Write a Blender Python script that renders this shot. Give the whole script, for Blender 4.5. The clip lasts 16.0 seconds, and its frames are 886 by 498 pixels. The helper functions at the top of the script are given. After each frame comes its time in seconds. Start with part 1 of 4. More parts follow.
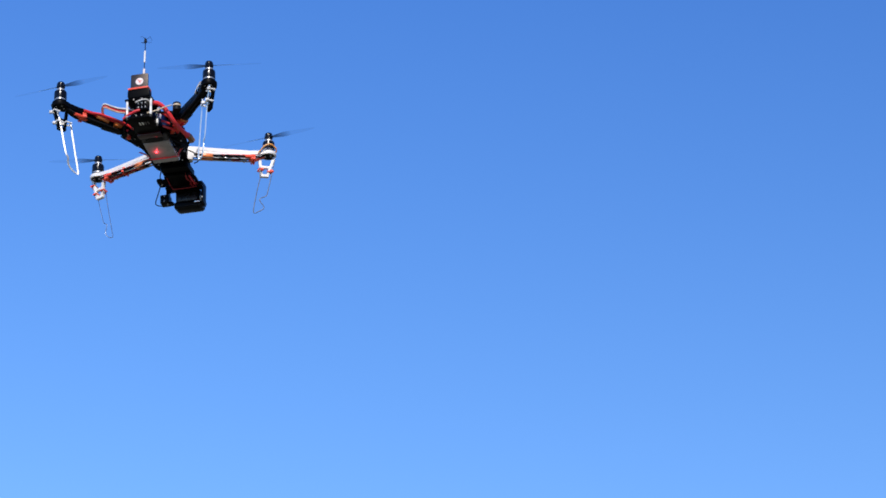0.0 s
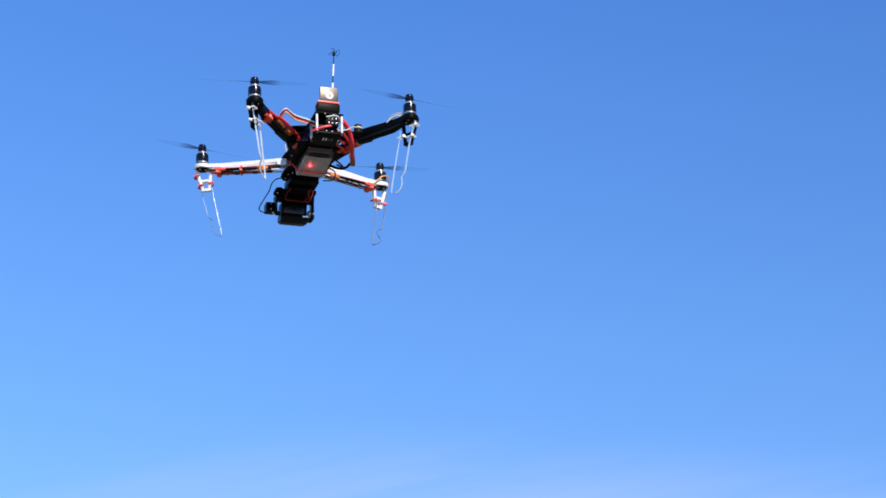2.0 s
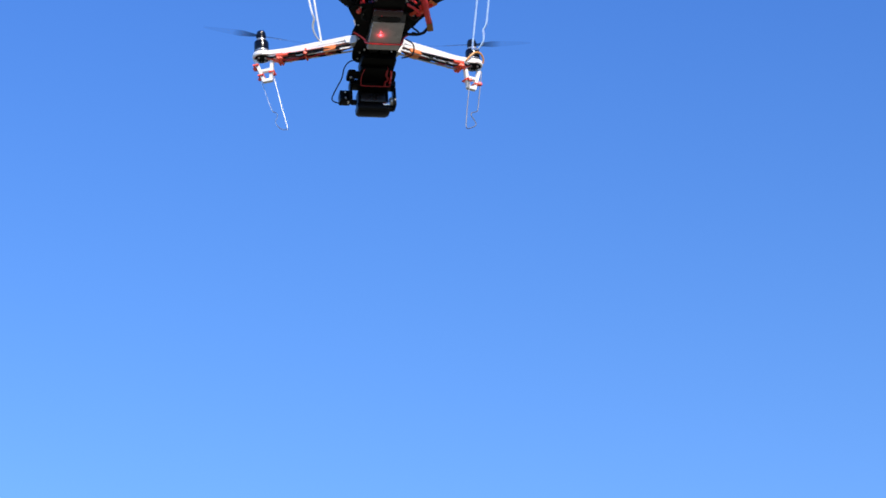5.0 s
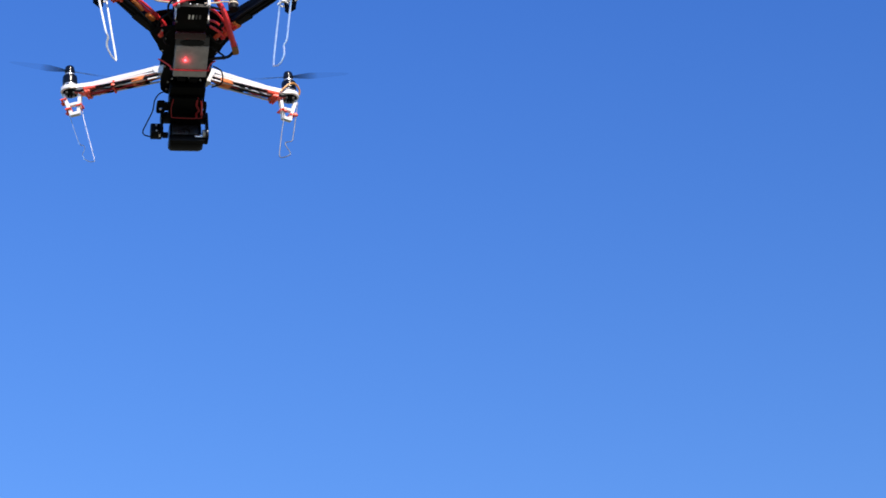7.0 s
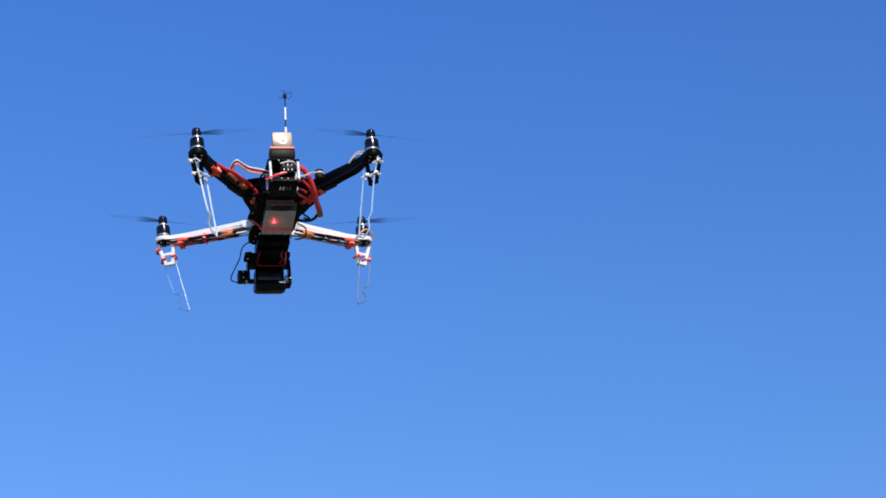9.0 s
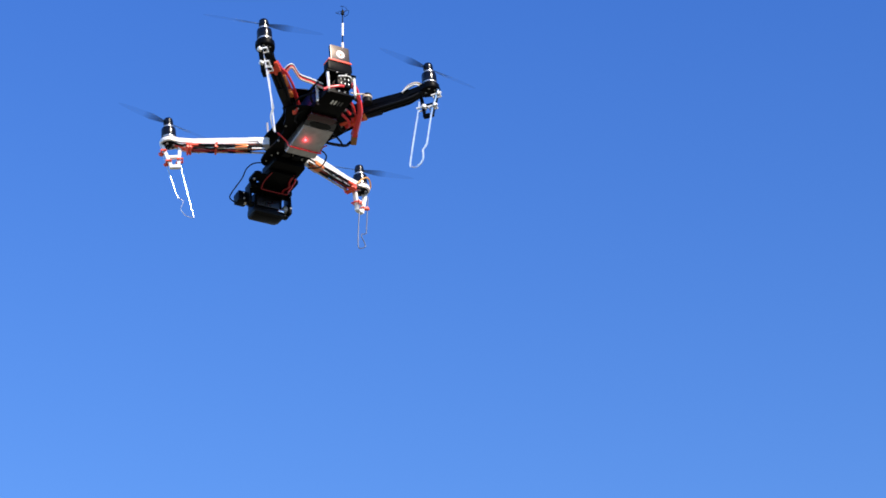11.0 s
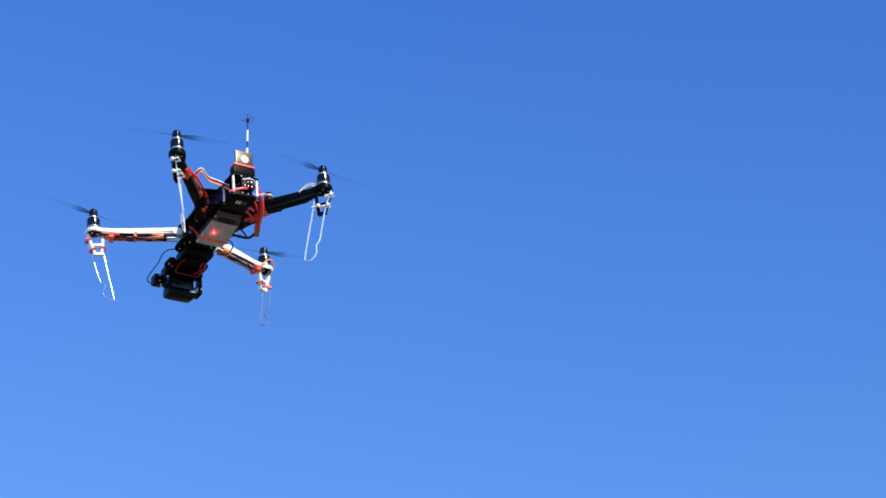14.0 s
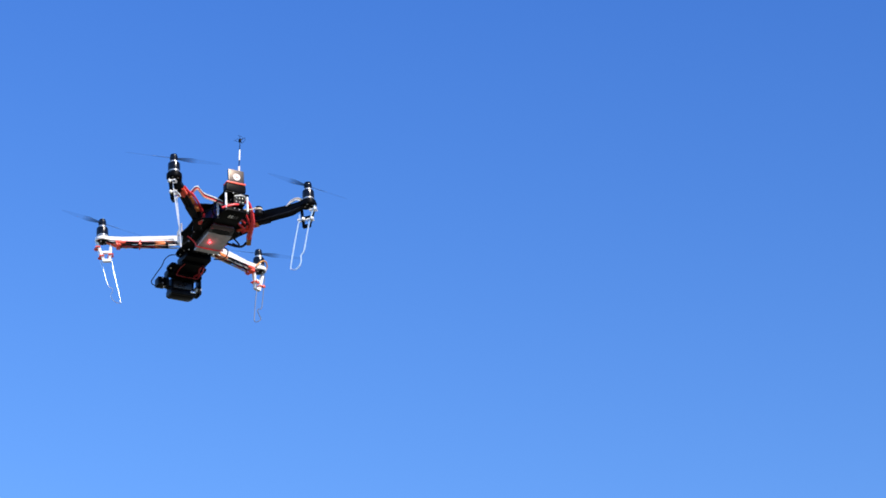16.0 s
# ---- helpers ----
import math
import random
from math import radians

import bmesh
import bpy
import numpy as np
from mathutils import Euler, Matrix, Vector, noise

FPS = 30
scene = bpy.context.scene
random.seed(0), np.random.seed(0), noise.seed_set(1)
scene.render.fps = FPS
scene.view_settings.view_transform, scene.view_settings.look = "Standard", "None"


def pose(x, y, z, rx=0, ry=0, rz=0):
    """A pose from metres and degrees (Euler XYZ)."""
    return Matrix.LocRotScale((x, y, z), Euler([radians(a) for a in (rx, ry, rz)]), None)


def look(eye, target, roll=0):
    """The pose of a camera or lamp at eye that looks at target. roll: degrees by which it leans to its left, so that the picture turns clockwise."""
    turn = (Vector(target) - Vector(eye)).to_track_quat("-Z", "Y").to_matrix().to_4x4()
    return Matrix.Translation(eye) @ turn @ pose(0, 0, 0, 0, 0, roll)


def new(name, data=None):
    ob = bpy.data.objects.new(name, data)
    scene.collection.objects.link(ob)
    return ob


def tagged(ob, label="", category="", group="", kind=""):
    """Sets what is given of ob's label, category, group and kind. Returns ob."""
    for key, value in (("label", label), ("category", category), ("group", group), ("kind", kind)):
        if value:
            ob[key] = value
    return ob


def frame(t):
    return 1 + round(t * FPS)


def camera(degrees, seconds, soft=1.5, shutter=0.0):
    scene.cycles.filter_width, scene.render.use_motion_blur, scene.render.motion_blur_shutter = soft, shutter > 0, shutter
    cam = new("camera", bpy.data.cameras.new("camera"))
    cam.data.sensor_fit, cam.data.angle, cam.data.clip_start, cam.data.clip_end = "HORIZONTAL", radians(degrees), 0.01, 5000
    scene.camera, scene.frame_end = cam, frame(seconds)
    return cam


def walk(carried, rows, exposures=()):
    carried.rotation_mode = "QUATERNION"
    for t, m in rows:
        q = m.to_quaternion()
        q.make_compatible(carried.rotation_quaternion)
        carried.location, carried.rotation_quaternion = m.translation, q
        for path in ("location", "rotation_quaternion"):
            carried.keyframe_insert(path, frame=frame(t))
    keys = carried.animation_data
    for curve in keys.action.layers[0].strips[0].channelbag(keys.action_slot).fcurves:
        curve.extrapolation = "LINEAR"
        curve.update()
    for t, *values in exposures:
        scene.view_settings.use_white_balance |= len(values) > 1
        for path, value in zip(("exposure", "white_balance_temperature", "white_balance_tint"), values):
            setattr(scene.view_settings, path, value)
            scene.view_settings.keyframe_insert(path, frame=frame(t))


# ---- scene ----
cam = camera(18.0, 16.0, soft=1.7)
PATH = [
    (0, (1.697, -4.758, 1.689), (0.854, -1.144, 3.183), 0.77),
    (0.5, (1.927, -4.690, 1.771), (0.913, -1.104, 3.225), 1.38),
    (1, (1.235, -4.966, 1.912), (0.691, -1.244, 3.273), -0.06),
    (1.5, (0.028, -4.993, 1.904), (0.335, -1.262, 3.311), 0.24),
    (2, (-1.171, -4.793, 1.905), (-0.095, -1.204, 3.308), 2.48),
    (2.5, (-1.933, -4.473, 1.864), (-0.293, -1.101, 3.256), -1.33),
    (3, (-1.552, -4.484, 1.838), (-0.063, -1.045, 3.238), -0.35),
    (3.5, (-0.978, -4.424, 1.885), (0.168, -0.865, 3.307), 2.24),
    (4, (-0.548, -4.127, 1.686), (0.226, -0.575, 3.355), 2.74),
    (4.2, (-0.565, -4.085, 1.722), (0.164, -0.517, 3.376), 1.79),
    (5.25, (-0.596, -3.874, 1.673), (0.033, -0.303, 3.363), 0.08),
    (6.3, (-0.564, -3.699, 1.593), (0.155, -0.191, 3.375), -1.64),
    (6.5, (-0.487, -3.712, 1.583), (0.217, -0.214, 3.392), -0.88),
    (7, (-0.216, -3.721, 1.446), (0.359, -0.290, 3.420), -1.09),
    (7.5, (-0.041, -3.989, 1.655), (0.431, -0.462, 3.481), -0.11),
    (8, (0.012, -4.198, 1.769), (0.404, -0.617, 3.507), -0.82),
    (8.5, (-0.010, -4.319, 1.783), (0.325, -0.718, 3.493), -2.40),
    (9, (-0.581, -4.344, 1.813), (0.136, -0.787, 3.497), -1.97),
    (9.2, (-0.939, -4.265, 1.758), (0.033, -0.790, 3.484), -2.39),
    (10.25, (-1.662, -3.774, 1.523), (-0.111, -0.626, 3.442), -1.20),
    (11.3, (-1.679, -3.344, 1.352), (-0.002, -0.400, 3.478), 0.00),
    (11.5, (-1.589, -3.304, 1.338), (0.037, -0.359, 3.502), -0.05),
    (12, (-1.683, -3.371, 1.351), (0.023, -0.439, 3.472), -0.24),
    (12.5, (-1.980, -3.519, 1.419), (-0.062, -0.626, 3.408), -1.86),
    (13, (-1.953, -3.885, 1.544), (-0.099, -0.858, 3.387), 1.02),
    (13.5, (-1.917, -4.087, 1.515), (-0.128, -1.019, 3.355), 1.41),
    (14, (-1.903, -4.125, 1.354), (-0.154, -1.100, 3.300), 0.32),
    (14.5, (-1.988, -4.291, 1.366), (-0.220, -1.245, 3.263), -1.29),
    (15, (-1.890, -4.582, 1.437), (-0.236, -1.426, 3.253), 2.30),
    (15.5, (-2.072, -4.699, 1.463), (-0.326, -1.546, 3.198), 1.08),
    (16, (-2.026, -4.783, 1.373), (-0.329, -1.615, 3.130), 1.19),
]

# The drone hovers a little nose-down and banked, four metres up.
HOVER = Matrix.Translation((0, 0, 4.0)) @ pose(0, 0, 0, -4.08, -3.15, 0)
walk(cam, [(t, look(eye, target, roll)) for t, eye, target, roll in PATH],
     exposures=[(0, -0.18, 6500, 10), (0.5, -0.22, 6500, 10), (1, -0.25, 6500, 10), (1.5, -0.05, 6500, 10), (2, 0.08, 6500, 10),
                (2.5, 0.18, 6500, 10), (3.5, 0.1, 6500, 10), (4.2, 0.32, 6750, 10), (6.5, 0.21, 6800, 10), (7, 0.27, 6900, 10),
                (8, -0.03, 6500, 10), (9, -0.04, 6500, 10), (11.5, 0.58, 7150, 10), (12, 0.52, 7100, 10), (12.5, 0.44, 6800, 10), (13, 0.31, 6550, 10),
                (13.5, 0.27, 6500, 10), (14, 0.4, 6750, 10), (15, 0.25, 6600, 10), (15.5, 0.22, 6550, 10), (16, 0.34, 6650, 10)])

# ---- world, sun, exposure ----
SUN_AZ, SUN_EL = radians(11.0), radians(44.0)      # behind the camera; azimuth from -y towards +x
world = bpy.data.worlds.new("sky")
scene.world = world
world.use_nodes = True
wn, wl = world.node_tree.nodes, world.node_tree.links
wn.clear()
w_out = wn.new("ShaderNodeOutputWorld")
w_bg = wn.new("ShaderNodeBackground")
w_bg.inputs["Strength"].default_value = 0.10
w_sky = wn.new("ShaderNodeTexSky")
w_sky.sky_type = "NISHITA"
w_sky.sun_disc = False
w_sky.sun_elevation = SUN_EL
w_sky.sun_rotation = math.pi - SUN_AZ
w_sky.altitude = 300
w_sky.air_density, w_sky.dust_density, w_sky.ozone_density = 1.0, 0.2, 4.0
w_soft = wn.new("ShaderNodeGamma")           # a clear, dry sky: an even gradient
w_soft.inputs["Gamma"].default_value = 0.62
w_hue = wn.new("ShaderNodeMix")               # and a deep blue
w_hue.data_type, w_hue.blend_type = "RGBA", "MULTIPLY"
w_hue.inputs[0].default_value = 1.0
w_hue.inputs[7].default_value = (0.611, 1.472, 3.33, 1)
wl.new(w_sky.outputs["Color"], w_soft.inputs["Color"])
wl.new(w_soft.outputs["Color"], w_hue.inputs[6])
def w_range(value, a, b, lo, hi):
    node = wn.new("ShaderNodeMapRange")
    node.interpolation_type = "SMOOTHSTEP"
    for key, v in (("From Min", a), ("From Max", b), ("To Min", lo), ("To Max", hi)):
        node.inputs[key].default_value = v
    wl.new(value, node.inputs["Value"])
    return node.outputs["Result"]


def w_math(kind, a, b):
    node = wn.new("ShaderNodeMath")
    node.operation = kind
    for k, v in enumerate((a, b)):
        if isinstance(v, float):
            node.inputs[k].default_value = v
        else:
            wl.new(v, node.inputs[k])
    return node.outputs["Value"]


w_geo, w_sep = wn.new("ShaderNodeTexCoord"), wn.new("ShaderNodeSeparateXYZ")
wl.new(w_geo.outputs["Generated"], w_sep.inputs["Vector"])
w_x, w_y, w_z = w_sep.outputs["X"], w_sep.outputs["Y"], w_sep.outputs["Z"]
# paler and brighter towards the horizon; deeper towards +x for the lens's darker edge
w_drop = wn.new("ShaderNodeCombineXYZ")
for k, fall in enumerate((3.50, 2.10, 0.70)):
    w_lean = w_math("ADD", w_math("MULTIPLY", w_math("SUBTRACT", w_z, 0.53), -fall), w_math("MULTIPLY", w_x, -0.35))
    wl.new(w_math("EXPONENT", w_lean, 0.0), w_drop.inputs[k])
w_deep = wn.new("ShaderNodeMix")
w_deep.data_type, w_deep.blend_type = "RGBA", "MULTIPLY"
w_deep.inputs[0].default_value = 1.0
wl.new(w_hue.outputs[2], w_deep.inputs[6])
wl.new(w_drop.outputs["Vector"], w_deep.inputs[7])
# thin slanting cirrus low over the horizon
w_rise = w_math("SUBTRACT", w_z, w_math("MULTIPLY", w_x, 0.25))
w_edge = w_math("ADD", w_range(w_x, -0.08, 0.09, 0.262, 0.233), w_range(w_x, 0.17, 0.66, 0.0, -0.104))
w_line = w_math("SUBTRACT", w_rise, w_edge)
w_at = wn.new("ShaderNodeCombineXYZ")
wl.new(w_math("MULTIPLY", w_x, 5.0), w_at.inputs[0])
wl.new(w_math("MULTIPLY", w_y, 5.0), w_at.inputs[1])
wl.new(w_math("MULTIPLY", w_rise, 62.0), w_at.inputs[2])
w_noise = wn.new("ShaderNodeTexNoise")
w_noise.inputs["Scale"].default_value = 1.0
w_noise.inputs["Detail"].default_value = 3.5
w_noise.inputs["Roughness"].default_value = 0.5
wl.new(w_at.outputs["Vector"], w_noise.inputs["Vector"])
w_veil = w_math("MULTIPLY", w_range(w_noise.outputs["Fac"], 0.32, 0.68, 0.22, 1.0), w_range(w_line, 0.008, -0.034, 0.0, 0.56))
w_mix = wn.new("ShaderNodeMix")
w_mix.data_type = "RGBA"
w_mix.inputs[7].default_value = (4.6, 5.9, 11.6, 1)
wl.new(w_veil, w_mix.inputs[0])
wl.new(w_deep.outputs[2], w_mix.inputs[6])
wl.new(w_mix.outputs[2], w_bg.inputs["Color"])
wl.new(w_bg.outputs["Background"], w_out.inputs["Surface"])

sun_data = bpy.data.lights.new("sun", "SUN")
sun_data.energy, sun_data.angle, sun_data.color = 5.0, radians(0.53), (1.0, 0.93, 0.84)
sun = new("sun", sun_data)
TO_SUN = Vector((math.sin(SUN_AZ) * math.cos(SUN_EL), -math.cos(SUN_AZ) * math.cos(SUN_EL), math.sin(SUN_EL)))
sun.matrix_world = look(TO_SUN * 30, (0, 0, 0))


# ---- materials ----
def surface(name, colour, rough=0.5, metal=0.0, vary=0.25, grain=260.0, stain=30.0, bump=0.12, coat=0.0, spec=0.5):
    """A surface whose colour and gloss vary at two scales, grain and stain, with a fine relief."""
    m = bpy.data.materials.new(name)
    m.use_nodes = True
    n, l = m.node_tree.nodes, m.node_tree.links
    b = n["Principled BSDF"]
    co = n.new("ShaderNodeTexCoord")
    fine, broad = n.new("ShaderNodeTexNoise"), n.new("ShaderNodeTexNoise")
    fine.inputs["Scale"].default_value, fine.inputs["Detail"].default_value = grain, 4
    broad.inputs["Scale"].default_value, broad.inputs["Detail"].default_value = stain, 3
    l.new(co.outputs["Object"], fine.inputs["Vector"])
    l.new(co.outputs["Object"], broad.inputs["Vector"])
    add = n.new("ShaderNodeMath")
    add.operation = "ADD"
    l.new(fine.outputs["Fac"], add.inputs[0])
    l.new(broad.outputs["Fac"], add.inputs[1])
    rng = n.new("ShaderNodeMapRange")
    rng.inputs["From Min"].default_value, rng.inputs["From Max"].default_value = 0.65, 1.35
    rng.inputs["To Min"].default_value, rng.inputs["To Max"].default_value = 1 - vary, 1 + vary
    l.new(add.outputs["Value"], rng.inputs["Value"])
    tone = n.new("ShaderNodeVectorMath")
    tone.operation = "SCALE"
    tone.inputs[0].default_value = colour
    l.new(rng.outputs["Result"], tone.inputs["Scale"])
    l.new(tone.outputs["Vector"], b.inputs["Base Color"])
    gl = n.new("ShaderNodeMapRange")
    gl.inputs["To Min"].default_value, gl.inputs["To Max"].default_value = max(rough - 0.12, 0.04), min(rough + 0.12, 1)
    l.new(broad.outputs["Fac"], gl.inputs["Value"])
    l.new(gl.outputs["Result"], b.inputs["Roughness"])
    bp = n.new("ShaderNodeBump")
    bp.inputs["Strength"].default_value, bp.inputs["Distance"].default_value = bump, 0.0008
    l.new(fine.outputs["Fac"], bp.inputs["Height"])
    l.new(bp.outputs["Normal"], b.inputs["Normal"])
    b.inputs["Metallic"].default_value = metal
    b.inputs["Coat Weight"].default_value = coat
    b.inputs["Specular IOR Level"].default_value = spec
    return m


M_WHITE = surface("white_nylon", (0.78, 0.75, 0.71), 0.42, vary=0.10, bump=0.2)
M_BLACK = surface("black_nylon", (0.0022, 0.0022, 0.0025), 0.40, vary=0.35, spec=0.05)
M_PLATE = surface("black_glass_fibre_board", (0.0022, 0.0022, 0.0025), 0.36, vary=0.3, spec=0.05)
M_GREY = surface("worn_grey_board_and_dim_slots", (0.10, 0.10, 0.105), 0.5, vary=0.35, stain=60)
M_BELL = surface("black_anodised_metal", (0.0035, 0.0035, 0.004), 0.20, metal=0.0, vary=0.30, coat=0.14, spec=0.28)
M_STEEL = surface("bright_steel", (0.72, 0.71, 0.70), 0.24, metal=1.0, vary=0.12)
M_WIRE = surface("bare_steel_strip", (0.78, 0.77, 0.755), 0.34, metal=0.90, vary=0.12, stain=90)
M_WIREDULL = surface("dull_galvanised_strip", (0.72, 0.71, 0.69), 0.46, metal=0.72, vary=0.12, stain=90)
M_WIREGREY = surface("grey_steel_wire", (0.52, 0.52, 0.525), 0.30, metal=1.0, vary=0.15, stain=90)
M_WIREDARK = surface("dull_steel_wire", (0.17, 0.172, 0.178), 0.60, metal=1.0, vary=0.15, stain=90)
M_RED = surface("red_silicone", (0.80, 0.040, 0.045), 0.34, vary=0.2)
M_REDTIE = surface("red_orange_nylon", (0.85, 0.085, 0.035), 0.4, vary=0.15)
M_WTIE = surface("white_tie_nylon", (0.80, 0.78, 0.74), 0.4, vary=0.1)
M_ORANGE = surface("orange_shrink_film", (0.78, 0.21, 0.05), 0.30, vary=0.3, stain=120)
M_CREAM = surface("cream_wire_skin", (0.62, 0.50, 0.36), 0.45, vary=0.15)
M_AMBER = surface("amber_wire_skin", (0.70, 0.30, 0.06), 0.4, vary=0.15)
M_BLKWIRE = surface("black_silicone", (0.009, 0.009, 0.010), 0.5, vary=0.3, spec=0.10)
M_CONN = surface("brass_and_amber_plug", (0.34, 0.15, 0.045), 0.4, metal=0.3, vary=0.35, stain=140)
M_ALLOY = surface("brown_anodised_alloy", (0.075, 0.062, 0.054), 0.36, metal=0.95, vary=0.12, bump=0.06)
M_CASE = surface("smoked_clear_case", (0.40, 0.375, 0.38), 0.26, vary=0.16, grain=90, stain=28, bump=0.02)
M_CASEDARK = surface("dark_case_rim", (0.05, 0.047, 0.05), 0.25, vary=0.2)
# dark red with the shade under the gimbal put into its colour
M_DARKRED = surface("dark_red_cord_in_shade", (0.34, 0.014, 0.018), 0.45, vary=0.25)
M_MAROON = surface("dark_maroon_film", (0.035, 0.006, 0.009), 0.18, vary=0.3, bump=0.03)
M_BLUE = surface("dark_blue_shrink_wrap", (0.012, 0.028, 0.13), 0.3, vary=0.3)
M_BADGE = surface("white_badge", (0.82, 0.70, 0.65), 0.45, vary=0.08)
M_BADGERED = surface("red_badge_mark", (0.70, 0.12, 0.08), 0.45, vary=0.15)
M_SLOT = surface("pale_pins_and_slot_light", (0.88, 0.87, 0.85), 0.35, metal=0.0, vary=0.15)
M_PIN = surface("tinned_pins", (0.45, 0.45, 0.44), 0.3, metal=0.6, vary=0.15)
M_CAM = surface("black_camera_plastic", (0.0024, 0.0024, 0.0027), 0.30, vary=0.3, spec=0.08)
M_SCREEN = surface("glossy_black_screen", (0.006, 0.006, 0.008), 0.28, vary=0.2, bump=0.0, coat=0.2, spec=0.2)
M_LENS = surface("lens_glass", (0.01, 0.01, 0.014), 0.06, vary=0.1, bump=0.0, coat=1.0)
M_GROUND = surface("short_grass_and_soil", (0.115, 0.112, 0.070), 0.95, vary=0.35, grain=14.0, stain=0.35, bump=0.5)

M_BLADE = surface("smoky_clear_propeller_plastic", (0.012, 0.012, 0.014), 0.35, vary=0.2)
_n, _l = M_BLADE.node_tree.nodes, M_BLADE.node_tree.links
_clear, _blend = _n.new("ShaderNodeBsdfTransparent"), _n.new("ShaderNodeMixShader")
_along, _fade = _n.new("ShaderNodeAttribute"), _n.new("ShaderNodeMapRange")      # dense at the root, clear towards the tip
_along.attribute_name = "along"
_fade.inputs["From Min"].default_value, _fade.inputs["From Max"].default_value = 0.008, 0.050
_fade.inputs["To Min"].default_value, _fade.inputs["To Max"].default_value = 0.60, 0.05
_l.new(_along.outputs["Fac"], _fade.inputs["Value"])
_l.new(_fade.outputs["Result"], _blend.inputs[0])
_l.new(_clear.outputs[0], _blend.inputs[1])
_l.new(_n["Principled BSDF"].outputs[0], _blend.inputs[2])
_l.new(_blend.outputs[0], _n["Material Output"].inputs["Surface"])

M_LED = bpy.data.materials.new("red_led")
M_LED.use_nodes = True
M_LED.node_tree.nodes["Principled BSDF"].inputs["Base Color"].default_value = (0.9, 0.05, 0.06, 1)
M_LED.node_tree.nodes["Principled BSDF"].inputs["Emission Color"].default_value = (1.0, 0.045, 0.06, 1)
M_LED.node_tree.nodes["Principled BSDF"].inputs["Emission Strength"].default_value = 9.0


# ---- building helpers ----
def link_mesh(name, bm, material, smooth=True):
    bmesh.ops.recalc_face_normals(bm, faces=bm.faces)
    me = bpy.data.meshes.new(name)
    bm.to_mesh(me)
    bm.free()
    me.materials.append(material)
    for p in me.polygons:
        p.use_smooth = smooth
    if smooth:
        me.set_sharp_from_angle(angle=radians(38))
    return me


def part(name, bm, material, parent, label=""):
    """One mesh object under a thing or a part."""
    ob = new(name, link_mesh(name, bm, material))
    ob.parent = parent
    if label:
        tagged(ob, label)
    return ob


def along_frame(q):
    """From the drawn plan of the centre frame to its true length."""
    return Vector((q[0], 0.003 + 1.04 * q[1], q[2]))


def centre(name, bm, material, parent, label=""):
    """A part of the centre frame, drawn on its plan."""
    for v in bm.verts:
        v.co = along_frame(v.co)
    return part(name, bm, material, parent, label)


def box(bm, c, size, bevel=0.0, turn=None):
    """A box, bevelled on all edges, turned about its centre."""
    r = bmesh.ops.create_cube(bm, size=1.0)
    vs = r["verts"]
    bmesh.ops.scale(bm, vec=size, verts=vs)
    if bevel:
        es = list({e for v in vs for e in v.link_edges})
        vs = bmesh.ops.bevel(bm, geom=es, offset=bevel, segments=2, affect="EDGES", profile=0.6)["verts"]
        vs = list({v for v in vs})
    m = Matrix.Translation(c) @ (turn.to_4x4() if turn else Matrix())
    bmesh.ops.transform(bm, matrix=m, verts=vs)
    return bm


def lathe(bm, origin, profile, seg=24, turn=None):
    """A solid of revolution about z from (radius, height) pairs."""
    rings = []
    t = turn.to_4x4() if turn else Matrix()
    for r, h in profile:
        rings.append([bm.verts.new(Vector(origin) + (t @ Vector((r * math.cos(a), r * math.sin(a), h))))
                      for a in (2 * math.pi * k / seg for k in range(seg))])
    for lo, hi in zip(rings, rings[1:]):
        for k in range(seg):
            bm.faces.new((lo[k], lo[(k + 1) % seg], hi[(k + 1) % seg], hi[k]))
    bm.faces.new(rings[0][::-1])
    bm.faces.new(rings[-1])
    return bm


def smooth_line(points, steps=6, closed=False):
    """Catmull-Rom through the points."""
    p = [Vector(q) for q in points]
    n = len(p)
    out = []
    for i in range(n if closed else n - 1):
        if closed:
            a, b, c, d = p[(i - 1) % n], p[i], p[(i + 1) % n], p[(i + 2) % n]
        else:
            a, b, c, d = p[max(i - 1, 0)], p[i], p[i + 1], p[min(i + 2, n - 1)]
        for k in range(steps):
            t = k / steps
            out.append(0.5 * (2 * b + (c - a) * t + (2 * a - 5 * b + 4 * c - d) * t * t + (3 * b - a - 3 * c + d) * t ** 3))
    if not closed:
        out.append(p[-1])
    return out


def tube(bm, points, r, seg=8, steps=6, closed=False):
    """A round cord along a smooth line through the points; steps=0 keeps the corners."""
    line = smooth_line(points, steps, closed) if steps else [Vector(q) for q in points]
    n = len(line)
    side = None
    rings = []
    for i, q in enumerate(line):
        if closed:
            way = line[(i + 1) % n] - line[i - 1]
        else:
            way = line[min(i + 1, n - 1)] - line[max(i - 1, 0)]
        way.normalize()
        if side is None:
            side = way.cross(Vector((0.31, 0.17, 0.94)))
            if side.length < 0.1:
                side = way.cross(Vector((1, 0, 0)))
        side = (side - way * side.dot(way)).normalized()
        up = way.cross(side)
        rings.append([bm.verts.new(q + r * (math.cos(a) * side + math.sin(a) * up)) for a in (2 * math.pi * k / seg for k in range(seg))])
    for i in range(n if closed else n - 1):
        lo, hi = rings[i], rings[(i + 1) % n]
        for k in range(seg):
            bm.faces.new((lo[k], lo[(k + 1) % seg], hi[(k + 1) % seg], hi[k]))
    if not closed:
        bm.faces.new(rings[0][::-1])
        bm.faces.new(rings[-1])
    return bm


